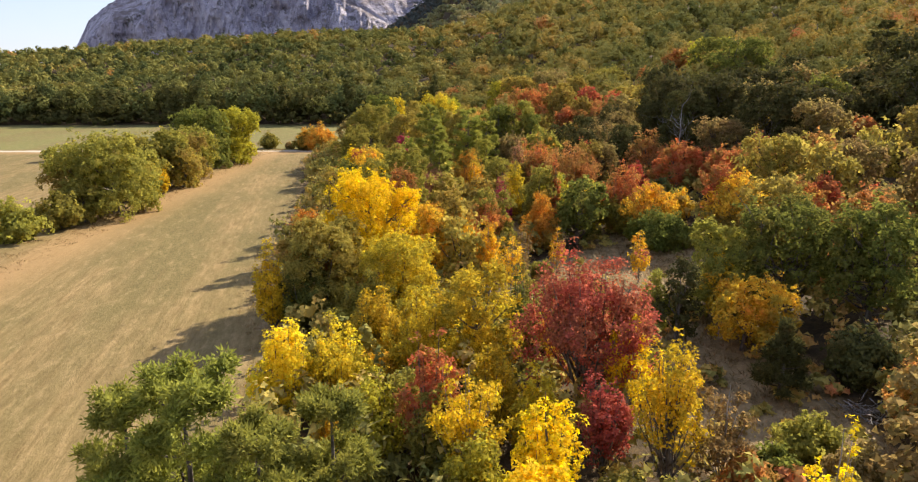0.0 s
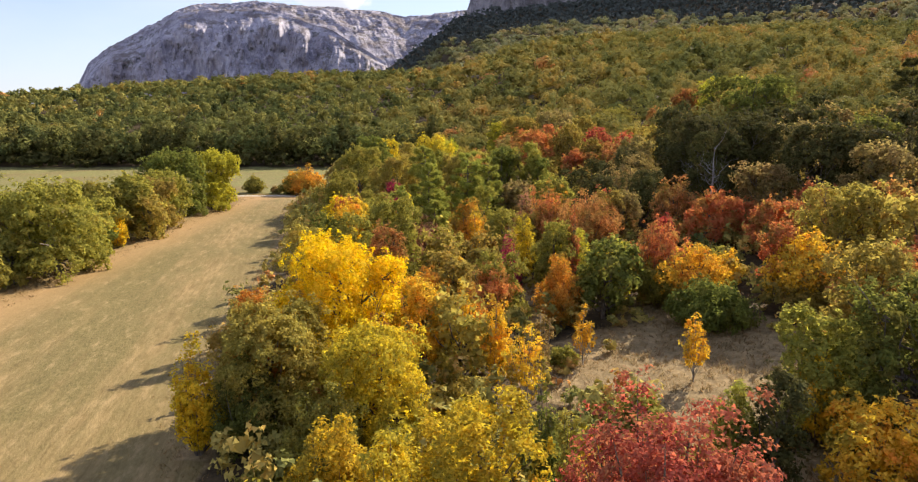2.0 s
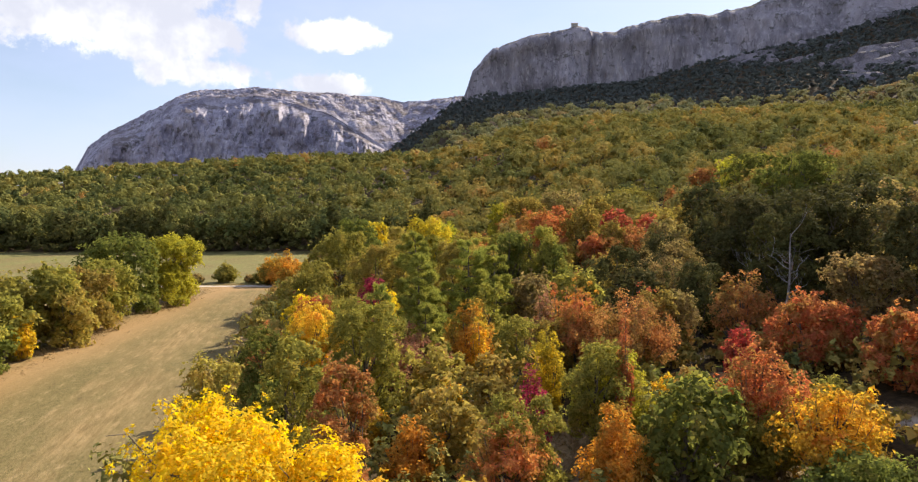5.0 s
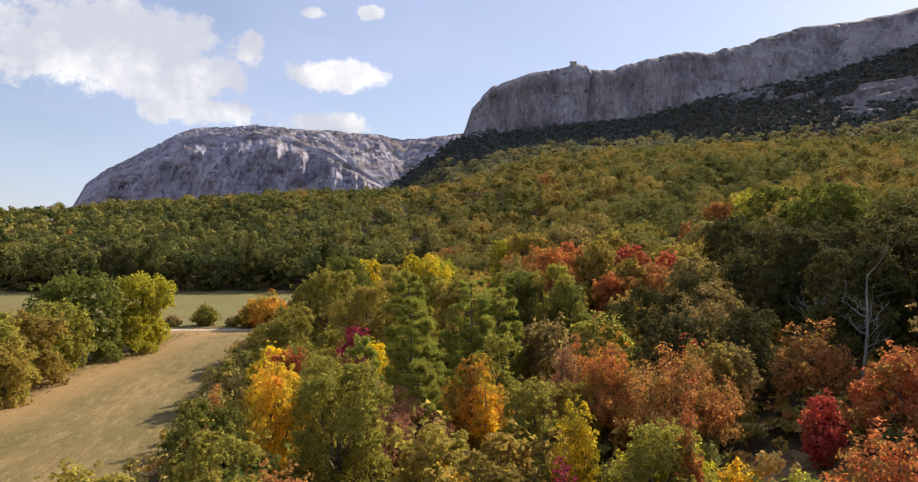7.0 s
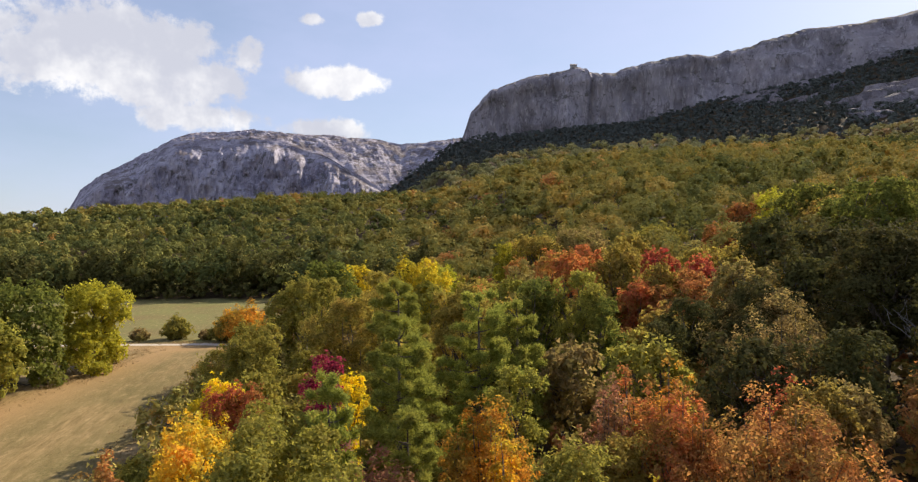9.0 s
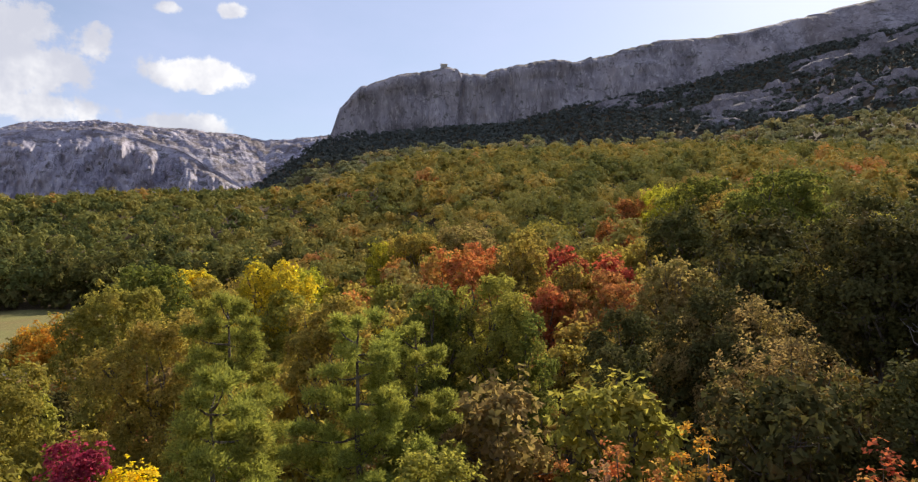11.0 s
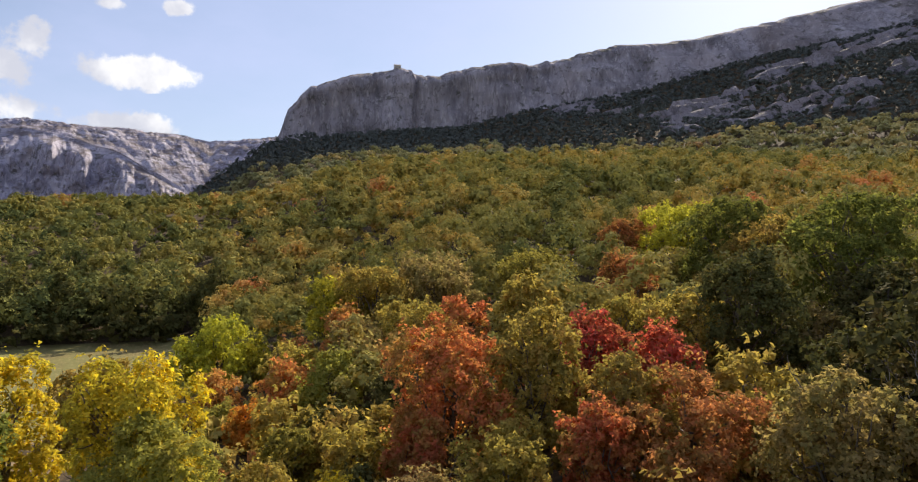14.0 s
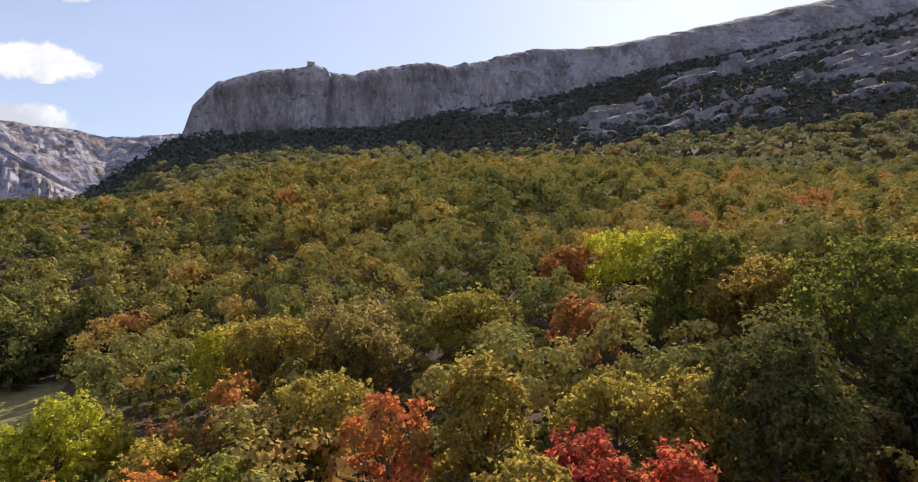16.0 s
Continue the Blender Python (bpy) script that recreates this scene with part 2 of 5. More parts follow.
def ground_material():
    """Straw-coloured stubble with mowing streaks, dry grass, leaf litter under the trees, pale dirt on the tracks."""
    m, n = material("ground_cover")
    place = n.add("ShaderNodeTexCoord").outputs["Object"]
    field = n.add("ShaderNodeAttribute", attribute_name="field").outputs["Fac"]
    litter = n.add("ShaderNodeAttribute", attribute_name="litter").outputs["Fac"]
    dirt = n.add("ShaderNodeAttribute", attribute_name="dirt").outputs["Fac"]
    along = n.stretch(place, (1.0, 0.10, 1.0), -11.0)
    lines = n.stretch(place, (1.0, 0.012, 1.0), -11.0)
    rows = n.math("ADD", n.math("MULTIPLY", n.noise(lines, 0.14, 3.0, 0.6), 0.45), n.math("ADD", n.math("MULTIPLY", n.noise(lines, 0.62, 3.0, 0.6), 0.25), n.math("MULTIPLY", n.noise(n.stretch(place, (1.0, 0.22, 1.0), -11.0), 0.35, 5.0, 0.7), 0.30)))
    fine = n.noise(along, 2.4, 6.0, 0.72)
    clot = n.noise(n.stretch(place, (1.0, 0.30, 1.0), -11.0), 1.1, 6.0, 0.75)
    grain = n.noise(n.stretch(place, (1.0, 0.35, 1.0), -11.0), 7.0, 5.0, 0.7)
    patch = n.noise(n.stretch(place, (1.0, 0.45, 1.0), -11.0), 0.075, 4.0, 0.6)
    straw = n.mix(n.ramp(fine, 0.30, 0.70), (0.175, 0.114, 0.045), (0.36, 0.25, 0.112))
    green = n.mix(n.ramp(grain, 0.3, 0.7), (0.120, 0.096, 0.034), (0.215, 0.165, 0.066))
    greener = n.math("ADD", n.math("MULTIPLY", n.ramp(rows, 0.42, 0.58), 0.60), n.math("ADD", n.math("MULTIPLY", n.ramp(patch, 0.42, 0.62), 0.50), n.add("ShaderNodeAttribute", attribute_name="meadow").outputs["Fac"]), True)
    meadow = n.mix(greener, straw, green)
    aftermath = n.ramp(n.add("ShaderNodeAttribute", attribute_name="meadow").outputs["Fac"], 0.3, 0.7)
    meadow = n.mix(n.math("MULTIPLY", aftermath, n.ramp(patch, 0.30, 0.62)), meadow, (0.175, 0.165, 0.055))
    # swaths of cut straw left lying, and worn dark spots
    meadow = n.mix(n.math("MULTIPLY", n.ramp(clot, 0.50, 0.70), 0.55), meadow, (0.39, 0.275, 0.130))
    meadow = n.mix(n.math("MULTIPLY", n.ramp(clot, 0.46, 0.30), 0.45), meadow, (0.115, 0.080, 0.034))
    edge = n.add("ShaderNodeAttribute", attribute_name="verge").outputs["Fac"]
    meadow = n.mix(n.math("MULTIPLY", edge, 0.8), meadow, n.mix(grain, (0.28, 0.160, 0.065), (0.44, 0.285, 0.13)))
    speck = n.noise(place, 1.3, 8.0, 0.78)
    dry = n.mix(n.ramp(speck, 0.3, 0.7), (0.165, 0.118, 0.056), (0.36, 0.26, 0.132))
    leaves = n.mix(n.ramp(speck, 0.35, 0.65), (0.045, 0.034, 0.02), (0.12, 0.082, 0.04))
    wiggle = n.math("MULTIPLY", n.math("SUBTRACT", n.noise(place, 0.5, 4.0), 0.5), 0.7)
    tone = n.mix(n.ramp(n.math("ADD", field, wiggle), 0.40, 0.60), dry, meadow)
    tone = n.mix(n.ramp(n.math("ADD", litter, wiggle), 0.40, 0.62), tone, leaves)
    tone = n.mix(n.ramp(n.math("ADD", dirt, n.math("MULTIPLY", wiggle, 0.5)), 0.35, 0.7), tone, (0.50, 0.43, 0.335))
    rough = n.math("ADD", n.math("MULTIPLY", grain, 0.6), n.math("MULTIPLY", speck, 0.6))
    finish(n, tone, 0.95, rough, 0.7, 0.12, 0.12)
    return m


GROUND = ground_material()


def rock_material(name, tall, dark, light, vein, ochre, heath, scrub, spots=0.60):
    """Weathered limestone: vertical water streaks, pale fresh scars, ochre stains and scrub on the ledges."""
    m, n = material(name)
    place = n.add("ShaderNodeTexCoord").outputs["Object"]
    steep = n.add("ShaderNodeSeparateXYZ", in_0=n.add("ShaderNodeNewGeometry").outputs["Normal"]).outputs[2]
    streak = n.noise(n.stretch(place, (1.0, 1.0, tall)), 0.030, 7.0, 0.60)
    fine = n.noise(n.stretch(place, (1.0, 1.0, tall * 1.3)), 0.18, 8.0, 0.70)
    broad = n.noise(n.stretch(place, (1.0, 1.0, 0.7)), 0.011, 4.0)
    strata = n.noise(n.stretch(place, (0.16, 0.16, 1.0)), 0.06, 5.0, 0.6)
    tone = n.mix(n.ramp(streak, 0.30, 0.68), dark, light)
    tone = n.mix(n.math("MULTIPLY", n.ramp(fine, 0.50, 0.70), 0.65), tone, vein)
    tone = n.mix(n.math("MULTIPLY", n.ramp(fine, 0.46, 0.32), 0.55), tone, tuple(c * 0.65 for c in dark))
    tone = n.mix(n.math("MULTIPLY", n.ramp(broad, 0.48, 0.66), 0.45), tone, ochre)
    tone = n.mix(n.math("MULTIPLY", n.ramp(strata, 0.58, 0.72), 0.35), tone, tuple(c * 0.8 for c in dark))
    seam = n.math("ABSOLUTE", n.math("SUBTRACT", n.noise(n.stretch(place, (1.0, 1.0, 0.40)), 0.028, 5.0, 0.6), 0.5))
    tone = n.mix(n.math("MULTIPLY", n.ramp(seam, 0.014, 0.0), 0.55), tone, (0.08, 0.072, 0.072))
    # holm-oak bushes that cling to cracks and ledges
    pit = n.math("ADD", n.math("MULTIPLY", n.noise(place, 0.09, 6.0, 0.68), 0.72), n.math("MULTIPLY", n.noise(n.stretch(place, (1.0, 1.0, 1.8)), 0.017, 3.0), 0.28))
    tone = n.mix(n.math("MULTIPLY", n.ramp(pit, spots, spots + 0.05), 0.75), tone, (0.085, 0.082, 0.066))
    tuft = n.math("ADD", n.math("MULTIPLY", n.noise(n.stretch(place, (0.6, 0.6, 1.6)), 0.05, 7.0, 0.72), 0.75), n.math("MULTIPLY", steep, 0.30))
    tone = n.mix(n.math("MULTIPLY", n.ramp(tuft, scrub, scrub + 0.12), 0.8), tone, heath)
    finish(n, tone, 0.95, n.math("ADD", streak, fine), 1.0, 3.0, 0.1)
    return m


# purple of distance haze tints the wall's limestone, more so the ridge's
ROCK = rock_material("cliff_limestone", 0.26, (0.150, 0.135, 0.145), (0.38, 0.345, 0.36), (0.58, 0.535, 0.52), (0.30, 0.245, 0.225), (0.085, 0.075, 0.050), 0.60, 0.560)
FAR_ROCK = rock_material("hazed_ridge_limestone", 0.42, (0.235, 0.215, 0.265), (0.49, 0.455, 0.51), (0.72, 0.68, 0.69), (0.40, 0.34, 0.345), (0.150, 0.120, 0.105), 0.575, 0.545)
# darker copy of the limestone, with the mountain's shade in its colour
SCREE = rock_material("shade_toned_limestone", 0.6, (0.15, 0.135, 0.145), (0.30, 0.27, 0.28), (0.36, 0.32, 0.325), (0.26, 0.21, 0.195), (0.075, 0.068, 0.048), 0.62, 0.54)


def plain_material(name, dark, light, scale):
    m, n = material(name)
    place = n.add("ShaderNodeTexCoord").outputs["Object"]
    grain = n.noise(place, scale, 5.0)
    finish(n, n.mix(n.ramp(grain, 0.3, 0.7), dark, light), 0.9, grain, 0.5, 0.05)
    return m


# ---- the land ----
def smooth(u):
    u = np.clip(u, 0.0, 1.0)
    return u * u * (3.0 - 2.0 * u)


def ground_z(x, y):
    """Height of the land: a level field, woods that climb to the right and ahead, and the slope under the cliff."""
    a = np.clip((x - 6.0) / 60.0, 0.0, None)
    z = 11.5 * a / (1.0 + 0.35 * a) * np.clip((y - 20.0) / 60.0, 0.25, 1.0)
    z = z + 4.0 * smooth((y - 110.0) / 140.0) * smooth((x + 25.0) / 30.0)
    ahead = y + 90.0 * smooth((x + 15.0) / 70.0)
    side = np.interp(x / np.maximum(y, 50.0), [-0.7, -0.4, -0.27, -0.15, 0.1], [0.56, 0.80, 0.90, 0.96, 1.0])
    near = np.interp(ahead, [285.0, 310.0, 420.0, 540.0, 600.0, 680.0, 900.0, 2000.0], [0.0, 2.5, 22.0, 46.0, 52.0, 52.0, 46.0, 0.0]) * side
    base = np.interp(x, [-200.0, 0.0, 250.0, 335.0, 470.0, 580.0, 850.0, 1400.0], [150.0, 178.0, 180.0, 199.0, 220.0, 252.0, 318.0, 450.0])
    base = base - 13.0
    slope = base - 0.29 * (1075.0 - 0.28 * x - y)
    slope = np.minimum(slope, base) - 520.0 * np.clip(-0.005 - x / np.maximum(y, 50.0), 0.0, 0.4)
    over = np.clip((slope - near + 10.0) / 20.0, 0.0, 1.0)
    far = near * (1.0 - over) + slope * over + 10.0 * over * (1.0 - over)
    return z + np.where(y > 250.0, np.maximum(far, near), near)


def hedge_x(y):
    """Where the trees begin to the right of the field."""
    return np.interp(y, [0.0, 25.0, 42.0, 50.0, 73.0, 93.0, 145.0, 186.0, 190.0, 203.0, 216.0, 240.0, 290.0], [-8.0, -9.0, -12.0, -14.5, -20.0, -21.5, -33.0, -37.0, -34.0, -20.0, -9.0, -9.0, -14.0])


def clearing(x, y):
    """The dry glade between the trees: 1 inside."""
    strip = 0.9 * smooth((6.5 - np.abs(x - 17.5 - 0.05 * (y - 50.0))) / 3.0) * smooth((78.0 - y) / 5.0) * smooth((y - 22.0) / 4.0)
    glade = smooth((1.15 - np.hypot((x - 15.5) / 11.5, (y - 61.0) / 9.0)) / 0.3)
    trail = smooth((2.6 - np.abs(y - 79.5 + 0.45 * (x - 27.0))) / 1.5) * smooth((x - 18.0) / 3.0) * smooth((46.0 - x) / 4.0)
    lane = smooth((1.15 - np.hypot((x - 8.0) / 4.6, (y - 80.0) / 9.0)) / 0.3)
    glade = np.maximum(glade, np.maximum(lane, smooth((1.15 - np.hypot((x - 21.5) / 4.0, (y - 89.0) / 5.0)) / 0.3)))
    bare = smooth((1.2 - np.hypot((x + 18.6) / 5.5, (y - 190.2) / 5.0)) / 0.35)
    return np.maximum(np.maximum(np.maximum(strip, trail), glade), bare)


def mesh_from(name, verts, faces, smooth_shade=False, floats=()):
    """A mesh from arrays of vertices and of faces with equal corner counts."""
    verts, faces = np.asarray(verts, np.float32), np.asarray(faces, np.int32)
    me = bpy.data.meshes.new(name)
    count, corners = faces.shape
    me.vertices.add(len(verts))
    me.vertices.foreach_set("co", verts.ravel())
    me.loops.add(count * corners)
    me.loops.foreach_set("vertex_index", faces.ravel())
    me.polygons.add(count)
    me.polygons.foreach_set("loop_start", np.arange(count, dtype=np.int32) * corners)
    me.polygons.foreach_set("use_smooth", np.full(count, smooth_shade))
    for key, values in floats:
        layer = me.attributes.new(key, "FLOAT", "POINT")
        layer.data.foreach_set("value", np.asarray(values, np.float32))
    me.update(calc_edges=True)
    return me


def grid_faces(rows, cols):
    i = (np.arange(rows - 1)[:, None] * cols + np.arange(cols - 1)[None, :]).ravel()
    return np.stack([i, i + 1, i + cols + 1, i + cols], 1)


def spaced(*pieces):
    return np.unique(np.concatenate([np.arange(a, b, step) for a, b, step in pieces]))


def value_noise(x, y, seed):
    """Smooth noise in -1 to 1 on arrays."""
    rng = np.random.default_rng(seed)
    table = rng.uniform(-1, 1, (256, 256))
    xi, yi = np.floor(x).astype(int), np.floor(y).astype(int)
    fx, fy = smooth(x - xi), smooth(y - yi)
    a, b = table[xi % 256, yi % 256], table[(xi + 1) % 256, yi % 256]
    c, d = table[xi % 256, (yi + 1) % 256], table[(xi + 1) % 256, (yi + 1) % 256]
    return (a * (1 - fx) + b * fx) * (1 - fy) + (c * (1 - fx) + d * fx) * fy


def make_ground():
    xs = spaced((-4000, -600, 200), (-600, -130, 14), (-130, 90, 1.9), (90, 700, 14), (700, 4200, 200))
    ys = spaced((-1500, -40, 120), (-40, 0, 8), (0, 310, 1.9), (310, 1150, 14), (1150, 4500, 150))
    x, y = np.meshgrid(xs, ys)
    z = ground_z(x, y) + 0.10 * value_noise(x * 0.22, y * 0.12, 3) + 0.05 * value_noise(x * 0.9, y * 0.9, 4)
    hx = hedge_x(y)
    field = ((x < hx) & (y < 292)).astype(float)
    verge = np.clip(1 - np.abs(x + 44.0 + 0.05 * (y - 80)) / 5.5, 0, 1) * (y < 183) + 0.9 * np.clip(1 - np.abs(y - 180) / 5.0, 0, 1) * field
    litter = ((x >= hx + 0.5) | (y > 291)).astype(float) * (1 - clearing(x, y))
    track = np.clip(1.9 - np.abs(y - 184.5 - 0.02 * (x + 50)) / 1.1, 0, 1) * (x < -36) * (x > -140)
    path = np.clip(1.2 - np.abs(y - 79.5 + 0.45 * (x - 27.0) - 0.8 * np.sin(x * 0.4)) / 1.2, 0, 1) * (x > 22) * (x < 46) * 0.7
    me = mesh_from("ground", np.stack([x.ravel(), y.ravel(), z.ravel()], 1), grid_faces(len(ys), len(xs)), True,
                   (("field", field.ravel()), ("meadow", (0.12 + 0.65 * (y > 187)).ravel()), ("litter", litter.ravel()), ("dirt", np.maximum(np.maximum(track, path), 0.8 * smooth(1.6 - np.hypot((x + 18.6) / 2.6, (y - 190.2) / 2.2))).ravel()), ("verge", np.clip(verge, 0, 1).ravel())))
    me.materials.append(GROUND)
    tagged(new("ground", me), "mown straw-coloured field and leaf-strewn woodland floor", "ground", kind="structure")


make_ground()


def face_wall(x, up):
    """How far the cliff's face stands out, in metres, at a place along it and a height."""
    out = 9.0 * value_noise(x * 0.012, up * 0.010, 11) + 5.0 * value_noise(x * 0.03, up * 0.016, 12) + 1.6 * value_noise(x * 0.11, up * 0.035, 13)
    out = out - 6.0 * np.abs(value_noise(x * 0.028 + up * 0.004, up * 0.012, 17)) - 2.2 * np.abs(value_noise(x * 0.07, up * 0.03, 18)) + 3.0 * value_noise(x * 0.016, up * 0.07, 14) + 0.8 * value_noise(x * 0.4, up * 0.12, 15)
    return out - 7.0 * np.exp(-((x - 200.0 - 0.05 * (up - 240.0)) / 4.0) ** 2) - 4.0 * np.exp(-((x - 268.0) / 5.0) ** 2) - 3.0 * np.exp(-((x - 150.0 + 0.1 * (up - 220)) / 6.0) ** 2)


def make_cliff():
    """The long limestone wall: a scree foot, a sheer face, a rounded brow and the plateau behind it."""
    xs = spaced((4, 480, 2.0), (480, 1500, 5.0))
    crest = np.interp(xs, [4, 15, 28, 59, 110, 177, 195, 215, 235, 272, 333, 363, 421, 471, 545, 603, 672, 758, 882, 1045, 1500],
                      [174, 190, 228, 261, 275, 286, 284, 273, 275, 285, 295, 290, 302, 316, 319, 329, 343, 364, 395, 438, 520])
    crest = crest + 1.6 * value_noise(xs * 0.06, xs * 0 + 5, 21) + 1.0 * value_noise(xs * 0.25, xs * 0 + 9, 22)
    foot = np.interp(xs, [-200, 0, 250, 335, 470, 580, 850, 1500], [150, 172, 176, 202, 228, 262, 330, 470]) - 8
    foot = np.minimum(foot - 20, crest - 4)
    steep = np.interp(xs, [0, 350, 520, 800], [1.0, 1.0, 0.55, 0.35])
    vs = np.concatenate([np.linspace(0, 1, 70), 1 + np.linspace(0.02, 1, 22)])
    rows = []
    for v in vs:
        if v <= 1:
            up = foot + (crest - foot) * (v ** 0.9)
            lean = 38.0 * (1 - v) * (1 - steep) * 3.0 + 14.0 * (1 - v) + 26.0 * np.clip((v - 0.86) / 0.14, 0, 1) ** 2 * -1
            near = 1103.0 - 0.28 * xs - lean - face_wall(xs, up) * (1.15 - 0.6 * np.clip((v - 0.8) / 0.2, 0, 1))
            rows.append(np.stack([xs, near, up], 1))
        else:
            w = v - 1
            up = crest - 2.0 - 60.0 * w ** 1.5 + 2.5 * value_noise(xs * 0.05, xs * 0 + w * 9, 23)
            rows.append(np.stack([xs + 60 * w, 1129.0 - 0.28 * xs + 420.0 * w ** 1.6, up], 1))
    me = mesh_from("cliff", np.concatenate(rows), grid_faces(len(vs), len(xs)), False)
    me.materials.append(ROCK)
    tagged(new("cliff_backdrop", me), "long grey limestone cliff with a sheer face and rounded brow", "cliff", kind="structure")


make_cliff()


def make_ridge():
    """The farther ridge: a domed limestone mountain, sheer below, with a gently shelving top."""
    az = np.linspace(-33.0, 4.0, 420)
    reach = np.interp(az, [-33, -15, 1, 4], [1520, 1430, 1340, 1330])
    el = np.interp(az, [-33, -29.2, -28.4, -27.8, -26.2, -25.5, -23.5, -21.4, -20.3, -19.4, -16, -13.1, -10.3, -6.1, -4.2, -2, 0.6, 4], [1.0, 1.6, 3.05, 4.3, 5.65, 5.95, 7.2, 8.35, 8.75, 8.9, 9.15, 9.15, 9.05, 8.8, 8.45, 8.7, 9.0, 9.0])
    top = 17.4 + np.tan(np.radians(el)) * reach
    rough = 2.2 * value_noise(az * 1.3, az * 0 + 2, 31) + 1.0 * value_noise(az * 5.0, az * 0 + 4, 32)
    low = np.interp(az, [-33, -10, 0, 4], [30, 60, 110, 120])
    # how high the sheer wall reaches before the top shelves back
    brow = top - np.interp(az, [-33, -27, -24, -20, -14, -11, -8, -4, 4], [10, 16, 30, 40, 36, 60, 95, 130, 130]) + 5.0 * value_noise(az * 0.5, az * 0, 39)
    back = np.interp(az, [-33, -27, -22, -14, -8, 4], [60, 90, 150, 170, 230, 240])
    rows = []
    wall, shelf, rear = np.linspace(0, 1, 70), np.linspace(0, 1, 46)[1:], np.linspace(0.05, 1, 8)
    # buttresses whose right flanks catch the sun: place, width, stand-out, height of the middle
    spurs = ((-14.2, 1.0, 42.0, 0.80), (-12.2, 1.0, 34.0, 0.62), (-17.4, 1.3, 16.0, 0.75), (-23.0, 1.4, 22.0, 0.80), (-20.3, 1.0, 14.0, 0.85), (-9.6, 1.6, 22.0, 0.45), (-26.4, 1.2, 14.0, 0.7))
    for v in wall:
        up = low + (brow - low) * v
        ribs = 26.0 * value_noise(az * 0.30 + up * 0.004, up * 0.008, 33) + 18.0 * (0.5 - np.abs(value_noise(az * 0.75 + up * 0.003, up * 0.012, 34))) + 9.0 * value_noise(az * 1.3 - up * 0.012, up * 0.03, 35) + 5.0 * value_noise(az * 3.4 + up * 0.02, up * 0.08, 37) + 3.0 * value_noise(az * 7.0, up * 0.15, 43) + 2.0 * value_noise(az * 1.0, up * 0.16, 45)
        for at, wide, out, mid in spurs:
            u = (az - at) / wide
            ribs = ribs + out * np.where(u < 0, np.clip(1 + u / 1.8, 0, 1), np.clip(1 - u / 0.8, 0, 1)) * np.exp(-((v - mid) / 0.26) ** 2)
        rounding = 28.0 * smooth((v - 0.72) / 0.28) ** 2
        depth = reach - back - 70.0 * (1 - v) - ribs * (1 - 0.8 * smooth((v - 0.75) / 0.25)) + rounding
        rows.append((depth, up))
    for v in shelf:
        # worn beds of rock that run along the shelving top
        bed = v * 6.0 + 0.8 * value_noise(az * 0.22, az * 0 + v * 2, 36)
        tread = np.floor(bed) + smooth((bed - np.floor(bed) - 0.45) / 0.55)
        rise = np.clip(0.86 * v ** 0.72 + 0.14 * tread / 6.0, 0, 1)
        up = rough * v ** 5 + brow + (top - brow) * np.where(v >= 1, 1.0, np.minimum(rise, 0.995)) + (5.0 * value_noise(az * 0.8 + v * 5, az * 0.3 + v * 7, 38) + 3.0 * value_noise(az * 2.2 - v * 9, az * 0.5 + v * 15, 40) + 1.6 * value_noise(az * 5.5 + v * 11, az * 1.2 + v * 34, 42)) * np.sin(np.pi * np.clip(v, 0, 1)) ** 0.6
        depth = reach - back + 28.0 + (back - 28.0) * v + 4.0 * value_noise(az * 0.4 + v * 3, az * 0 + v * 5, 41) * (1 - v)
        rows.append((depth, up))
    for v in rear:
        rows.append((reach + 300.0 * v, top + rough - 90.0 * v ** 1.3))
    points = [np.stack([d * np.sin(np.radians(az)), 34.0 + d * np.cos(np.radians(az)), u], 1) for d, u in rows]
    me = mesh_from("ridge", np.concatenate(points), grid_faces(len(rows), len(az)), False)
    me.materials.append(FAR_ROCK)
    tagged(new("mountain_backdrop", me), "distant domed limestone mountain with pale, haze-tinted sunlit rock", "mountain", kind="structure")


make_ridge()


# ---- trees ----
def tube(points, radii, sides=6):
    """A tapering limb along points: vertices and quads."""
    points, radii = np.asarray(points, float), np.asarray(radii, float)
    way = np.gradient(points, axis=0)
    way /= np.linalg.norm(way, axis=1)[:, None] + 1e-9
    side = np.cross(way, [0.31, 0.87, 0.38])
    side /= np.linalg.norm(side, axis=1)[:, None] + 1e-9
    other = np.cross(way, side)
    turn = np.arange(sides) / sides * 2 * np.pi
    ring = side[:, None] * np.cos(turn)[None, :, None] + other[:, None] * np.sin(turn)[None, :, None]
    verts = (points[:, None] + ring * radii[:, None, None]).reshape(-1, 3)
    n = len(points)
    i = (np.arange(n - 1)[:, None] * sides + np.arange(sides)[None]).ravel()
    j = (np.arange(n - 1)[:, None] * sides + (np.arange(sides) + 1)[None] % sides).ravel()
    return verts, np.stack([i, j, j + sides, i + sides], 1)


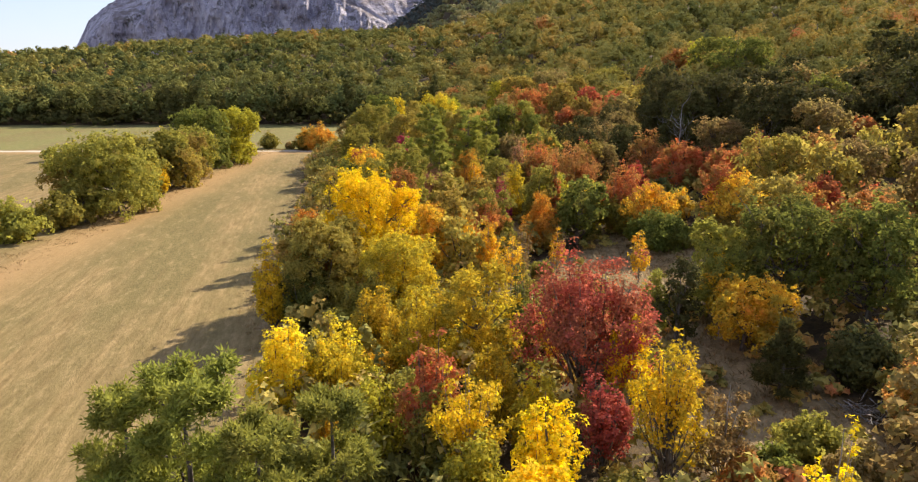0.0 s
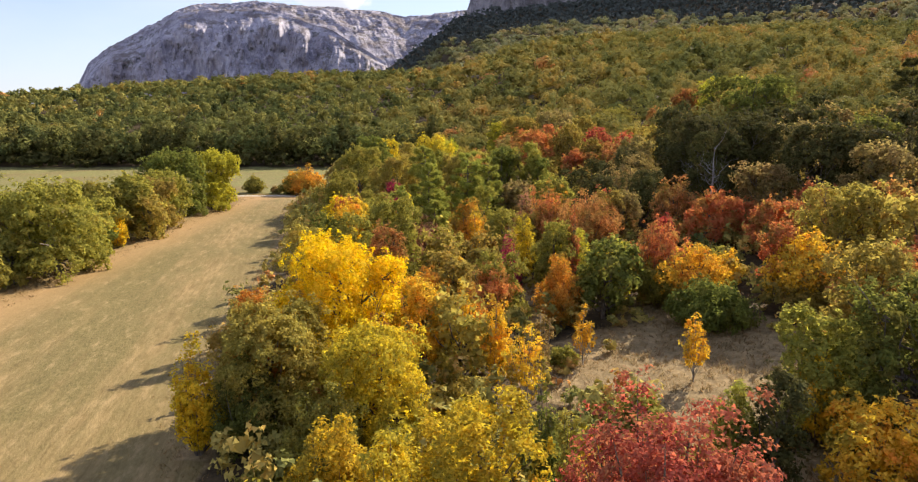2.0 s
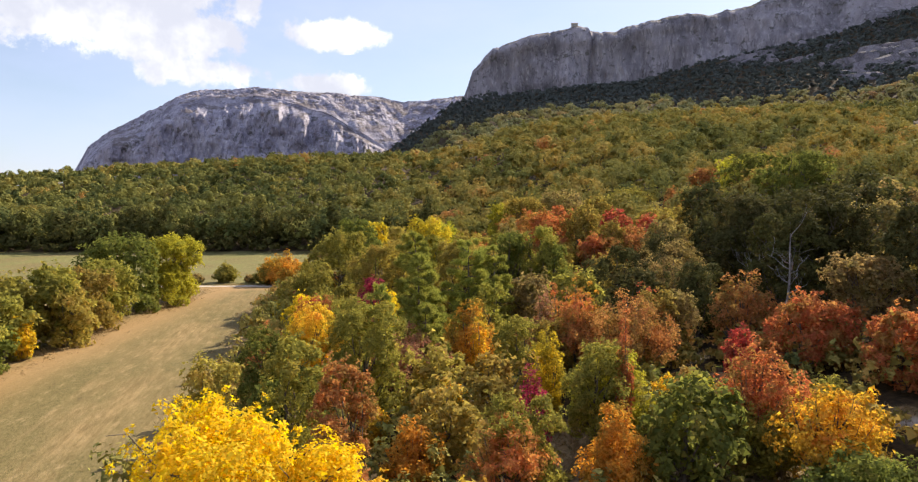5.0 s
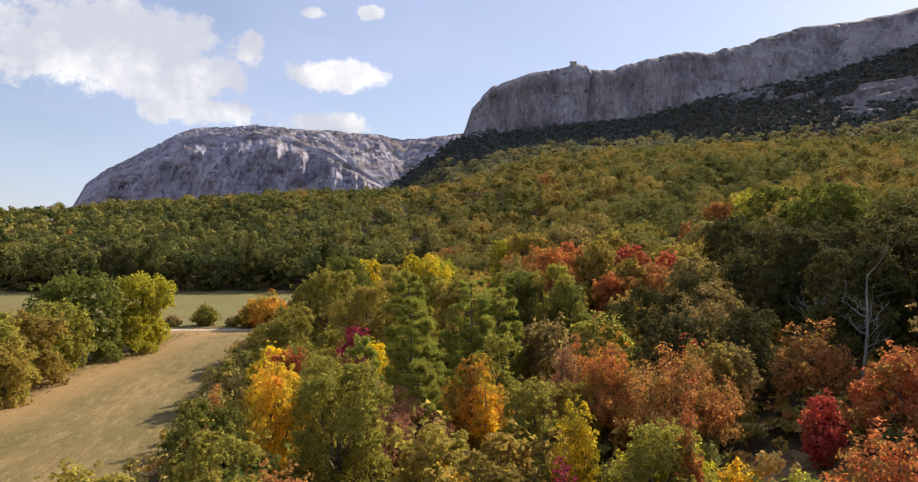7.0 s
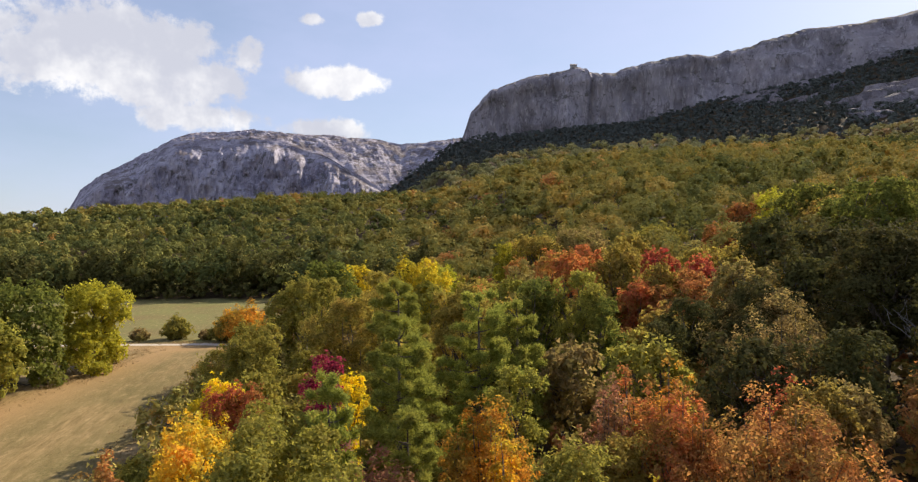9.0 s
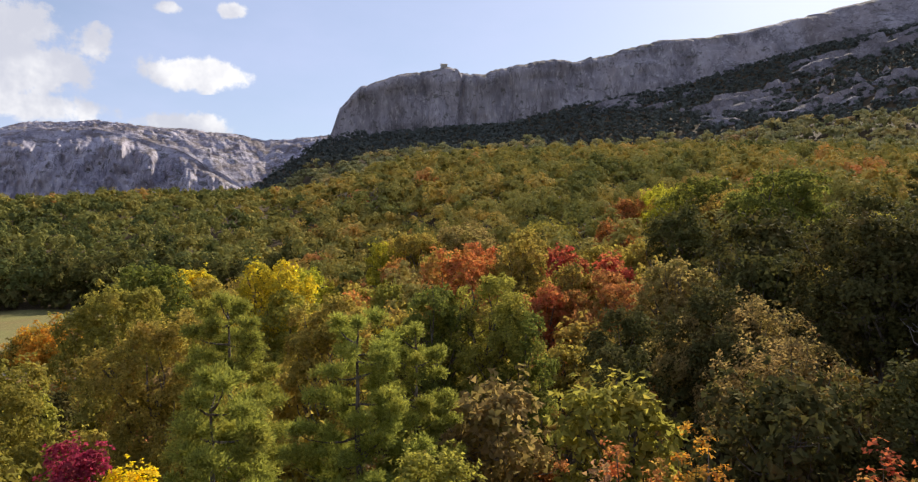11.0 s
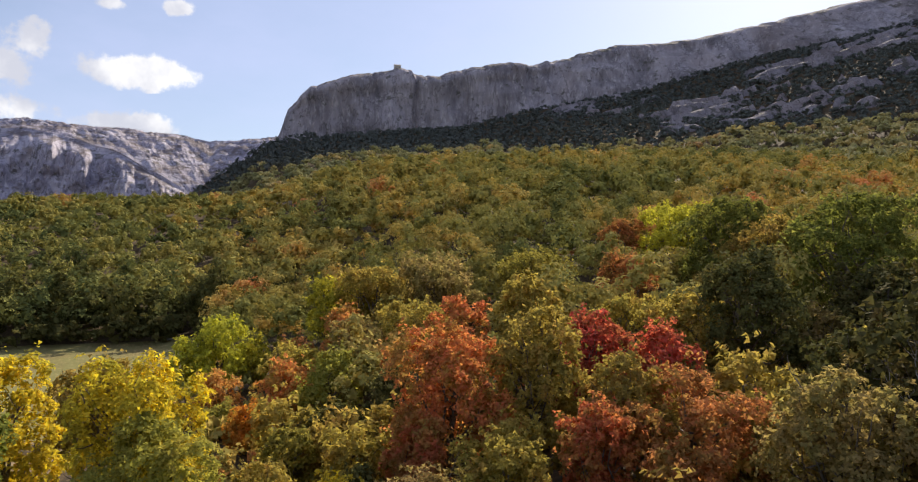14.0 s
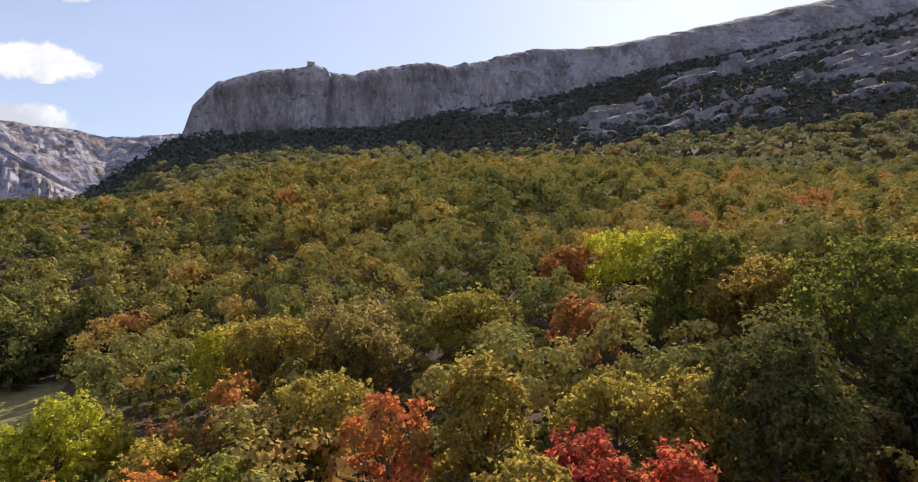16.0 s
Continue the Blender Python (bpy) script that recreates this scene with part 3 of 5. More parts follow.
def limb(rng, start, end, thick, thin, bend=0.12):
    """A crooked branch from start to end."""
    steps = np.linspace(0, 1, 5)[:, None]
    length = np.linalg.norm(np.subtract(end, start))
    path = np.asarray(start) * (1 - steps) + np.asarray(end) * steps
    path = path + np.concatenate([[[0, 0, 0]], np.cumsum(rng.normal(0, bend * length / 4, (3, 3)), 0), [[0, 0, 0]]])
    path[:, 2] += -0.10 * length * np.sin(np.pi * steps[:, 0])
    return tube(path, np.linspace(thick, thin, 5), 4)


def joined(pieces):
    verts, faces, base = [], [], 0
    for v, f in pieces:
        verts.append(v)
        faces.append(f + base)
        base += len(v)
    return np.concatenate(verts), np.concatenate(faces)


def unit(a):
    return a / (np.linalg.norm(a, axis=-1, keepdims=True) + 1e-9)


def blades(rng, at, normal, length, width, along=None):
    """Leaves as small pointed flakes: at each place one, facing normal."""
    n = len(at)
    if along is None:
        along = rng.normal(0, 1, (n, 3))
    along = unit(along - (along * normal).sum(1, keepdims=True) * normal)
    across = np.cross(normal, along)
    size = rng.uniform(0.65, 1.3, (n, 1))
    a, b = along * length * size, across * width * size
    verts = np.stack([at + a, at - a * 0.6 + b, at - a * 0.6 - b], 1).reshape(-1, 3)
    return verts, np.arange(3 * n).reshape(-1, 3)


def leafy(rng, at, way, radius, leaf, per, flat=0.72):
    """Leaves of many sprays at once: each spray is a shallow dome of flakes that faces its own way."""
    which = np.repeat(np.arange(len(at)), per)
    m = len(which)
    out = way[which]
    off = unit(rng.normal(0, 1, (m, 3))) * rng.uniform(0, 1, (m, 1)) ** 0.6 * rng.uniform(0.8, 1.22, (m, 1))
    off = off - (off * out).sum(1, keepdims=True) * out * (1 - flat)
    spot = at[which] + radius[which, None] * (off - out * 0.42 * (off ** 2).sum(1, keepdims=True))
    normal = unit(out * 0.75 + off * 0.6 + rng.normal(0, 0.55, (m, 3)) + [0, 0, 0.25])
    return blades(rng, spot, normal, leaf * 0.80, leaf * 0.56)


def tufts(rng, at, way, radius, leaf, per):
    """Needles that radiate from the end of every twig."""
    which = np.repeat(np.arange(len(at)), per)
    m = len(which)
    along = unit(way[which] * 0.6 + rng.normal(0, 0.62, (m, 3)))
    spot = at[which] + along * radius[which, None] * rng.uniform(0.15, 1.0, (m, 1))
    normal = unit(np.cross(along, rng.normal(0, 1, (m, 3))) + way[which] * 0.5)
    return blades(rng, spot, normal, leaf * 1.0, leaf * 0.36, along)


# per kind: boughs, lowest height of the foliage, girth of a bough, share of the sprays that are missing, fullness
CROWNS = {"round": (18, 0.13, 0.36, 0.20, 0.62), "oak": (27, 0.26, 0.31, 0.22, 0.64), "bush": (26, 0.03, 0.35, 0.10, 0.74)}


def boughs_for(kind, rng, height, width):
    """The boughs of a broad-leaved crown, uneven and lopsided: centres and half sizes."""
    count, low, girth, _, _ = CROWNS[kind]
    r = width / 2
    up = low + (0.90 - low) * ((np.arange(count) + rng.uniform(0, 1, count)) / count) ** 0.85
    mid = {"oak": 0.58, "round": 0.50}.get(kind, 0.42)
    profile = np.sqrt(np.clip(1 - ((up - mid) / np.where(up > mid, 1.03 - mid, mid + 0.22)) ** 2, 0.05, 1))
    out = r * profile * rng.uniform(0.34, 0.90, count)
    turn = np.arange(count) * 2.399 + rng.normal(0, 0.45, count)
    wide = r * girth * rng.uniform(0.70, 1.35, count)
    tall = wide * np.clip(0.8 * height / width, 0.72, 1.15) * rng.uniform(0.8, 1.1, count)
    centre = np.stack([np.cos(turn) * out, np.sin(turn) * out, up * height], 1)
    centre[:, :2] *= rng.uniform(0.85, 1.12, 2)
    centre[:, :2] += rng.normal(0, 0.05 * width, 2) * up[:, None]
    # one leader that tops the crown
    centre[-1, :2] *= 0.35
    centre[:, 2] = np.maximum(np.minimum(centre[:, 2], height - tall * 0.95), tall * 0.55)
    return centre, np.stack([wide, wide, tall], 1)


def broad_crown(kind, rng, height, width, leaf, cover):
    """Leaves of a broad-leaved crown: sprays over the outer sides of its boughs, with gaps between them."""
    centre, size = boughs_for(kind, rng, height, width)
    _, _, _, missing, full = CROWNS[kind]
    spray = min(max(0.050 * width + 0.13, 2.2 * leaf), 0.80)
    area = 4 * np.pi * size[:, 0] * size[:, 2]
    count = int(area.sum() * 0.58 / (spray * spray))
    which = rng.choice(len(centre), count, p=area / area.sum())
    way = unit(rng.normal(0, 1, (count, 3)))
    way[:, 2] = np.where(way[:, 2] < -0.4, -way[:, 2], way[:, 2])
    at = centre[which] + way * size[which] * rng.uniform(0.78, 1.12, (count, 1))
    keep = rng.random(count) > missing
    for k, (c, s) in enumerate(zip(centre, size)):
        keep &= ~((((at - c) / s) ** 2).sum(1) < 0.50) | (which == k)
    keep &= at[:, 2] > 0.12
    at, way = at[keep], way[keep]
    axis = at - [0, 0, height * 0.42]
    way = unit(way * 0.8 + unit(axis) * 0.45 + [0, 0, 0.30] + rng.normal(0, 0.16, way.shape))
    radius = spray * rng.uniform(0.62, 1.30, len(at))
    # leading shoots that break the outline
    shoots = rng.random(len(at)) < 0.20
    at[shoots] += way[shoots] * (spray * rng.uniform(0.4, 1.3, (shoots.sum(), 1))) + np.array([0, 0, spray * 0.55])
    radius[shoots] *= 0.62
    per = np.maximum((5.4 * full * cover * (radius / leaf) ** 2).astype(int), 4)
    pieces = [leafy(rng, at, way, radius, leaf, per)]
    # larger flakes within, which close the crown to the light
    inner = max(len(at) // 3, 6)
    pick = rng.choice(len(centre), inner, p=area / area.sum())
    inside = unit(rng.normal(0, 1, (inner, 3)))
    spot = centre[pick] + inside * size[pick] * rng.uniform(0.1, 0.5, (inner, 1))
    pieces.append(blades(rng, spot, unit(inside + [0, 0, 0.3]), spray * 0.42, spray * 0.30))
    return joined(pieces), centre


def pine_crown(kind, rng, height, width, leaf, cover):
    """A conifer: whorls of branches that carry flat sheaves of needle tufts. Also gives the branches."""
    levels = 17 if kind == "pine" else 13
    ends, starts, at, way = [], [], [], []
    for k in range(levels):
        up = 0.10 + 0.86 * (k + rng.uniform(-0.8, 0.8)) / (levels - 1)
        up = min(max(up, 0.08), 0.97)
        reach = width / 2 * (max(1.02 - up, 0.04) ** 0.42 if kind == "pine" else 1.06 - up)
        whorl = rng.integers(3, 6)
        for j in range(whorl):
            turn = 2 * np.pi * (j + rng.uniform(-0.3, 0.3)) / whorl + k * 1.1
            length = reach * (rng.uniform(0.66, 1.15) if kind == "pine" else rng.uniform(0.62, 1.08))
            start = np.array([0, 0, height * min(up, 0.97) - 0.12 * length])
            end = np.array([math.cos(turn) * length, math.sin(turn) * length, height * min(up, 0.97) + length * rng.uniform(-0.05, 0.42)])
            starts.append(start)
            ends.append(end)
            many = int(6 + length * 7.0)
            u = rng.uniform(0.30, 1.0, many) ** 0.75
            side = np.array([-math.sin(turn), math.cos(turn), 0])
            spot = start + (end - start) * u[:, None] + side * (rng.normal(0, 0.17, many) * length * (1.15 - 0.6 * u))[:, None]
            spot[:, 2] += rng.normal(0.04, 0.09, many)
            at.append(spot)
            way.append(unit(unit(end - start) * 0.55 + rng.normal(0, 0.30, (many, 3)) + [0, 0, 0.85]))
    at, way = np.concatenate(at), np.concatenate(way)
    radius = np.full(len(at), 0.22 + 0.024 * width) * rng.uniform(0.7, 1.35, len(at))
    per = np.maximum((cover * 3.2 * (radius / leaf) ** 2).astype(int), 7)
    return tufts(rng, at, way, radius, leaf, per), starts, ends


def wands(kind, rng, height, width):
    """Upright shoots that fan out in a shrub, a sapling or a slender tree: foot, bend and tip of each."""
    count = {"sparse": 18, "column": 34, "open": 44, "shrub": 40}[kind] + int(width * {"open": 3, "shrub": 4}.get(kind, 0))
    turn = np.arange(count) * 2.399 + rng.uniform(0, 0.8, count)
    out = width / 2 * np.sqrt(rng.uniform(0.02, 1.0, count)) * (0.75 if kind == "column" else 1.0)
    side = np.stack([np.cos(turn), np.sin(turn), np.zeros(count)], 1)
    sag = {"sparse": 0.55, "column": 0.85, "open": 0.45, "shrub": 0.62}[kind]
    tip = side * out[:, None]
    tip[:, 2] = height * (1 - sag * (out / (width / 2)) ** 1.6) * rng.uniform(0.74, 1.0, count)
    foot = side * (width * 0.04) * rng.uniform(0, 1, (count, 1))
    if kind != "shrub":
        foot[:, 2] = tip[:, 2] * rng.uniform(0.12, 0.55, count)
    bend = foot * 0.45 + tip * 0.55 + side * width * 0.06 - np.array([0, 0, 0.05 * height])
    return foot, bend, tip


def along_wands(kind, rng, height, width, leaf, cover):
    """Sprays strung along the shoots, closer towards the tips."""
    foot, bend, tip = wands(kind, rng, height, width)
    each = {"sparse": 7, "column": 8, "open": 7, "shrub": 7}[kind]
    which = np.repeat(np.arange(len(foot)), each)
    low = {"sparse": 0.22, "column": 0.1, "open": 0.36, "shrub": 0.16}[kind]
    u = low + (1 - low) * rng.uniform(0, 1, (len(which), 1)) ** 0.7
    at = foot[which] * (1 - u) ** 2 + 2 * bend[which] * u * (1 - u) + tip[which] * u ** 2
    at = at + rng.normal(0, 1, at.shape) * width * 0.05
    at[:, 2] = np.maximum(at[:, 2], 0.1)
    way = unit(at - np.array([0, 0, height * 0.45]) + rng.normal(0, 0.35, at.shape) + [0, 0, 0.4])
    radius = ({"open": 0.050, "shrub": 0.066}.get(kind, 0.055) * width + 0.14) * rng.uniform(0.55, 1.25, len(at))
    per = np.maximum((cover * {"shrub": 3.6, "open": 2.5}.get(kind, 3.4) * (radius / leaf) ** 2).astype(int), 3)
    return leafy(rng, at, way, radius, leaf, per, 0.8), (foot, bend, tip)


NAMES = {"round": "tree", "oak": "oak_tree", "column": "birch_tree", "sparse": "young_tree", "open": "maple_tree", "shrub": "shrub", "bush": "hedge_tree", "pine": "pine_tree", "cone": "young_conifer"}
SORTS = {"round": "rounded tree", "oak": "broad oak", "column": "slender birch", "sparse": "thin sapling", "open": "spreading maple", "shrub": "bushy shrub", "bush": "bushy hedge tree", "pine": "feathery pine", "cone": "young conifer"}
planted = []


def standing(x, y):
    """What a tree stands beside, in words."""
    if x < -40:
        return "in the field hedge"
    if x < float(hedge_x(y)) + 5 and y < 190:
        return "at the field's edge"
    if abs(x - 17) < 11 and y < 80:
        return "beside the dry clearing"
    if y > 140:
        return "on the wooded slope"
    return "in the autumn thicket"


def grow(kind, colour, height, width, leaf, rng, cover=1.0):
    """A tree at the origin: an empty with a trunk and a crown."""
    root = new(NAMES[kind])
    root.empty_display_size = 0.5
    thick = 0.035 * height ** 0.6 * width ** 0.4 * (0.5 if kind in ("shrub", "sparse", "column", "pine") else 0.85) + 0.02
    top = height * (0.9 if kind in ("pine", "cone") else 0.78 if kind in ("column", "sparse") else 0.62)
    thick = thick * (0.6 if kind == "sparse" else 1.0)
    stem = np.stack([rng.normal(0, 0.02 * height, 7).cumsum() * 0.5, rng.normal(0, 0.02 * height, 7).cumsum() * 0.5, np.linspace(-0.25, top, 7)], 1)
    stem[:, :2] *= 0.45 if kind in ("column", "sparse", "cone", "pine") else 1.0
    stem[0, :2] = stem[1, :2] = 0
    pieces = [tube(stem, np.linspace(thick * 1.25, thick * 0.22, 7), 7)]
    if kind in ("sparse", "column", "open", "shrub"):
        leaves, (foot, bend, tip) = along_wands(kind, rng, height, width, leaf, cover)
        if kind == "shrub":
            pieces = []
        for k in range(0, len(foot), 1 if kind == "sparse" else 2):
            u = np.linspace(0, 0.95, 5)[:, None]
            path = foot[k] * (1 - u) ** 2 + 2 * bend[k] * u * (1 - u) + tip[k] * u ** 2
            pieces.append(tube(path, np.linspace(thick * 0.34 + 0.008, 0.008, 5), 4))
    elif kind in ("pine", "cone"):
        leaves, starts, ends = pine_crown(kind, rng, height, width, leaf * 0.72, cover)
        for start, end in zip(starts[::2], ends[::2]):
            start = np.array([np.interp(start[2], stem[:, 2], stem[:, k]) for k in range(3)])
            pieces.append(limb(rng, start, end, thick * 0.30 + 0.01, 0.01, 0.06))
    else:
        leaves, centre = broad_crown(kind, rng, height, width, leaf, cover)
        for c in centre:
            foot = rng.uniform(0.35, 0.75) * c[2]
            start = np.array([np.interp(min(foot, top), stem[:, 2], stem[:, k]) for k in range(3)])
            pieces.append(limb(rng, start, c, thick * 0.45 + 0.01, 0.015, 0.16))
            for _ in range(2 if kind == "oak" else 0):
                mid = start + (c - start) * rng.uniform(0.5, 0.9)
                pieces.append(limb(rng, mid, c + rng.normal(0, 0.11 * width, 3) + [0, 0, 0.05 * width], thick * 0.2 + 0.006, 0.008, 0.18))
    verts, faces = joined(pieces)
    me = mesh_from("trunk", verts, faces, True)
    me.materials.append(PALE_BARK if kind in ("column", "sparse") else BARK)
    new("stem" if kind == "shrub" else "trunk", me).parent = root
    verts, faces = leaves
    me = mesh_from("crown", verts, faces, False)
    me.materials.append(LEAF[colour])
    new("crown", me).parent = root
    return root


def plant(kind, colour, x, y, height, width):
    """One tree of the thicket, at its place on the land."""
    rng = np.random.default_rng(int(abs(x) * 131 + y * 17 + height * 7) % 100003)
    away = math.sqrt(max(abs(x) - width / 2, 0) ** 2 + max(17.5 - height, 3) ** 2 + max(y - 125, 0) ** 2)
    leaf = min(max(0.0046 * away + 0.055, 0.12), 0.28)
    root = grow(kind, colour, height, width, leaf, rng)
    root.location = (x, y, float(ground_z(np.array([x]), np.array([y]))[0]) - 0.05)
    planted.append((x, y, width / 2))
    tagged(root, f"{SORTS[kind]} with {WORDS[colour]} foliage {standing(x, y)}", "shrub" if kind == "shrub" else "tree", "trees and shrubs of the thicket")
    return root


plant("pine", "pine", -6.9, 16.0, 11.2, 6.2)
plant("pine", "pine", -3.4, 17.0, 10.4, 3.8)
plant("open", "red", -1.3, 29.0, 7.9, 3.2)
plant("shrub", "moss", -1.2, 28.0, 6.6, 2.6)
plant("open", "gold", 3.5, 24.6, 7.9, 2.9)
plant("sparse", "yellow", 0.4, 27.3, 8.1, 4.4)
plant("open", "crimson", 6.8, 34.5, 10.9, 8.2)
plant("open", "crimson", 6.6, 28.5, 6.2, 2.8)
plant("sparse", "gold", 8.7, 33.0, 7.7, 3.6)
plant("open", "yellow", 9.0, 27.0, 9.1, 3.2)
plant("sparse", "brown", 11.4, 27.0, 6.8, 3.3)
plant("shrub", "rust", 11.9, 25.5, 3.6, 2.6)
plant("bush", "moss", 19.4, 48.5, 7.0, 4.9)
plant("shrub", "amber", 18.8, 48.0, 6.7, 2.8)
plant("round", "dark", 14.7, 44.0, 6.4, 2.9)
plant("shrub", "moss", 13.7, 46.0, 5.6, 2.8)
plant("shrub", "moss", 4.4, 40.0, 8.4, 1.4)
plant("shrub", "green", 4.0, 44.0, 7.6, 1.5)
plant("shrub", "green", 20.3, 46.0, 5.9, 3.1)
plant("round", "amber", 18.6, 42.5, 5.0, 5.4)
plant("cone", "dark", 18.1, 36.0, 4.4, 4.0)
plant("sparse", "gold", 13.4, 22.0, 7.7, 2.0)
plant("round", "gold", 2.2, 19.8, 6.4, 2.9)
plant("shrub", "lime", 0.6, 25.0, 5.4, 3.4)
plant("shrub", "moss", 5.5, 19.7, 7.0, 3.5)
plant("shrub", "yellow", -14.0, 49.0, 7.4, 2.9)
plant("shrub", "yellow", -9.3, 34.0, 7.2, 3.7)
plant("shrub", "lemon", -6.5, 35.0, 6.7, 4.5)
plant("shrub", "lime", -4.0, 29.5, 5.6, 3.2)
plant("shrub", "lemon", 1.8, 33.0, 6.0, 3.2)
plant("shrub", "lemon", 3.6, 30.5, 5.6, 2.8)
plant("bush", "olive", -10.5, 51.0, 8.0, 6.9)
plant("shrub", "green", -11.3, 49.0, 6.3, 4.3)
plant("round", "lemon", -4.1, 50.0, 7.0, 6.3)
plant("round", "lemon", 0.9, 38.5, 7.7, 4.4)
plant("shrub", "moss", -6.5, 46.0, 6.5, 4.1)
plant("shrub", "lemon", -2.1, 38.0, 7.9, 4.3)
plant("shrub", "moss", -2.6, 31.0, 6.2, 2.5)
plant("shrub", "lemon", -5.3, 42.0, 6.1, 4.6)
plant("shrub", "lemon", -0.5, 44.0, 5.5, 4.8)
plant("round", "orange", -11.4, 52.0, 8.4, 4.0)
plant("oak", "gold", -7.5, 57.8, 10.4, 7.8)
plant("shrub", "rust", -4.8, 55.0, 7.9, 3.2)
plant("round", "amber", -2.5, 58.5, 7.8, 4.5)
plant("column", "amber", 0.3, 60.0, 7.8, 3.2)
plant("column", "amber", 2.6, 57.0, 8.1, 3.0)
plant("sparse", "amber", 4.1, 54.0, 7.6, 3.0)
plant("sparse", "brown", 5.4, 56.5, 7.4, 2.2)
plant("shrub", "orange", 1.2, 61.5, 7.6, 2.2)
plant("shrub", "olive", 0.4, 53.5, 3.4, 4.2)
plant("open", "coral", 2.7, 71.0, 7.4, 4.8)
plant("shrub", "orange", -2.5, 75.0, 5.9, 4.0)
plant("shrub", "magenta", 4.9, 78.0, 8.1, 3.1)
plant("round", "moss", 3.7, 73.0, 7.1, 4.5)
plant("open", "pink", -4.2, 95.0, 7.7, 7.9)
plant("open", "orange", 1.4, 100.0, 9.0, 6.2)
plant("shrub", "orange", 8.6, 71.0, 7.0, 4.6)
plant("shrub", "lime", 11.0, 83.0, 7.8, 6.7)
plant("round", "moss", 9.6, 80.0, 7.7, 4.6)
plant("shrub", "lime", 14.6, 76.0, 6.7, 3.8)
plant("open", "coral", 18.3, 76.0, 7.9, 6.5)
plant("shrub", "moss", 18.1, 74.0, 5.6, 5.7)
plant("open", "amber", 19.9, 71.0, 6.3, 6.4)
plant("shrub", "green", 20.0, 67.0, 4.1, 7.1)
plant("shrub", "scarlet", 23.1, 90.0, 5.9, 3.2)
plant("round", "red", 28.7, 90.5, 6.2, 7.7)
plant("bush", "coral", 32.0, 83.0, 5.9, 5.5)
plant("bush", "rust", 35.5, 80.0, 5.9, 5.7)
plant("open", "amber", 27.5, 67.0, 7.3, 6.7)
plant("shrub", "olive", 28.3, 66.0, 5.5, 6.6)
plant("round", "coral", 26.8, 70.0, 6.9, 4.0)
plant("open", "rust", 26.8, 98.5, 8.6, 6.9)
plant("open", "coral", 11.1, 97.0, 9.7, 4.6)
plant("open", "rust", 14.8, 94.0, 9.2, 9.6)
plant("open", "orange", 11.6, 99.0, 10.5, 3.2)
plant("shrub", "lemon", 7.1, 88.0, 9.5, 3.5)
plant("round", "moss", 5.2, 92.0, 8.6, 4.4)
plant("open", "red", 17.8, 99.0, 9.0, 4.6)
plant("open", "brown", 23.6, 112.0, 10.2, 9.5)
plant("shrub", "moss", 7.7, 62.5, 1.7, 2.5)
plant("round", "rust", 32.9, 62.0, 4.2, 4.8)
plant("round", "red", 38.7, 64.0, 4.6, 3.7)
plant("round", "olive", -12.7, 70.0, 10.3, 3.7)
plant("round", "moss", -8.9, 72.0, 10.8, 3.9)
plant("round", "rust", -5.7, 69.5, 9.9, 3.7)
plant("round", "amber", -11.3, 90.0, 9.8, 4.8)
plant("round", "moss", -7.2, 88.0, 10.7, 6.1)
plant("round", "green", -13.8, 84.0, 9.3, 4.2)
plant("pine", "pine", -3.5, 104.5, 12.5, 6.5)
plant("pine", "pine", 1.6, 112.0, 13.7, 7.9)
plant("pine", "pine", -7.0, 98.0, 10.2, 4.5)
plant("pine", "pine", -2.6, 97.0, 8.5, 5.0)
plant("round", "moss", -18.9, 125.0, 10.3, 7.5)
plant("round", "moss", -19.4, 150.0, 12.9, 9.5)
plant("round", "olive", -9.8, 125.0, 12.8, 8.2)
plant("round", "magenta", -8.5, 106.0, 10.9, 2.9)
plant("round", "yellow", -7.4, 108.0, 9.2, 2.9)
plant("round", "red", -14.7, 107.0, 8.1, 4.7)
plant("round", "yellow", -16.5, 109.0, 7.8, 4.0)
plant("round", "amber", -13.1, 95.0, 8.5, 5.1)
plant("round", "moss", -10.5, 99.0, 8.7, 4.1)
plant("shrub", "moss", -19.6, 105.0, 4.4, 6.2)
plant("shrub", "rust", -16.6, 93.0, 8.6, 3.6)
plant("column", "amber", 2.1, 97.0, 8.9, 2.9)
plant("open", "pink", 8.5, 101.0, 10.3, 3.8)
plant("open", "coral", 10.3, 102.0, 10.3, 4.2)
plant("round", "olive", 17.6, 97.0, 8.2, 4.1)
plant("shrub", "coral", 11.9, 96.0, 9.4, 2.6)
plant("shrub", "red", 11.2, 80.0, 11.3, 1.4)
plant("round", "brown", 20.8, 99.0, 7.0, 3.9)
plant("round", "olive", 10.1, 98.0, 6.4, 5.2)
plant("shrub", "orange", 13.7, 104.0, 9.6, 2.8)
plant("open", "brown", 27.7, 123.0, 10.1, 12.0)
plant("oak", "dark", 42.0, 122.0, 13.5, 10.5)
plant("round", "dark", 24.6, 105.0, 8.6, 5.8)
plant("round", "moss", 3.3, 103.0, 10.0, 3.9)
plant("oak", "olive", 0.6, 128.0, 13.3, 7.4)
plant("oak", "green", 7.5, 127.0, 13.6, 6.1)
plant("oak", "moss", 11.0, 126.0, 14.0, 6.8)
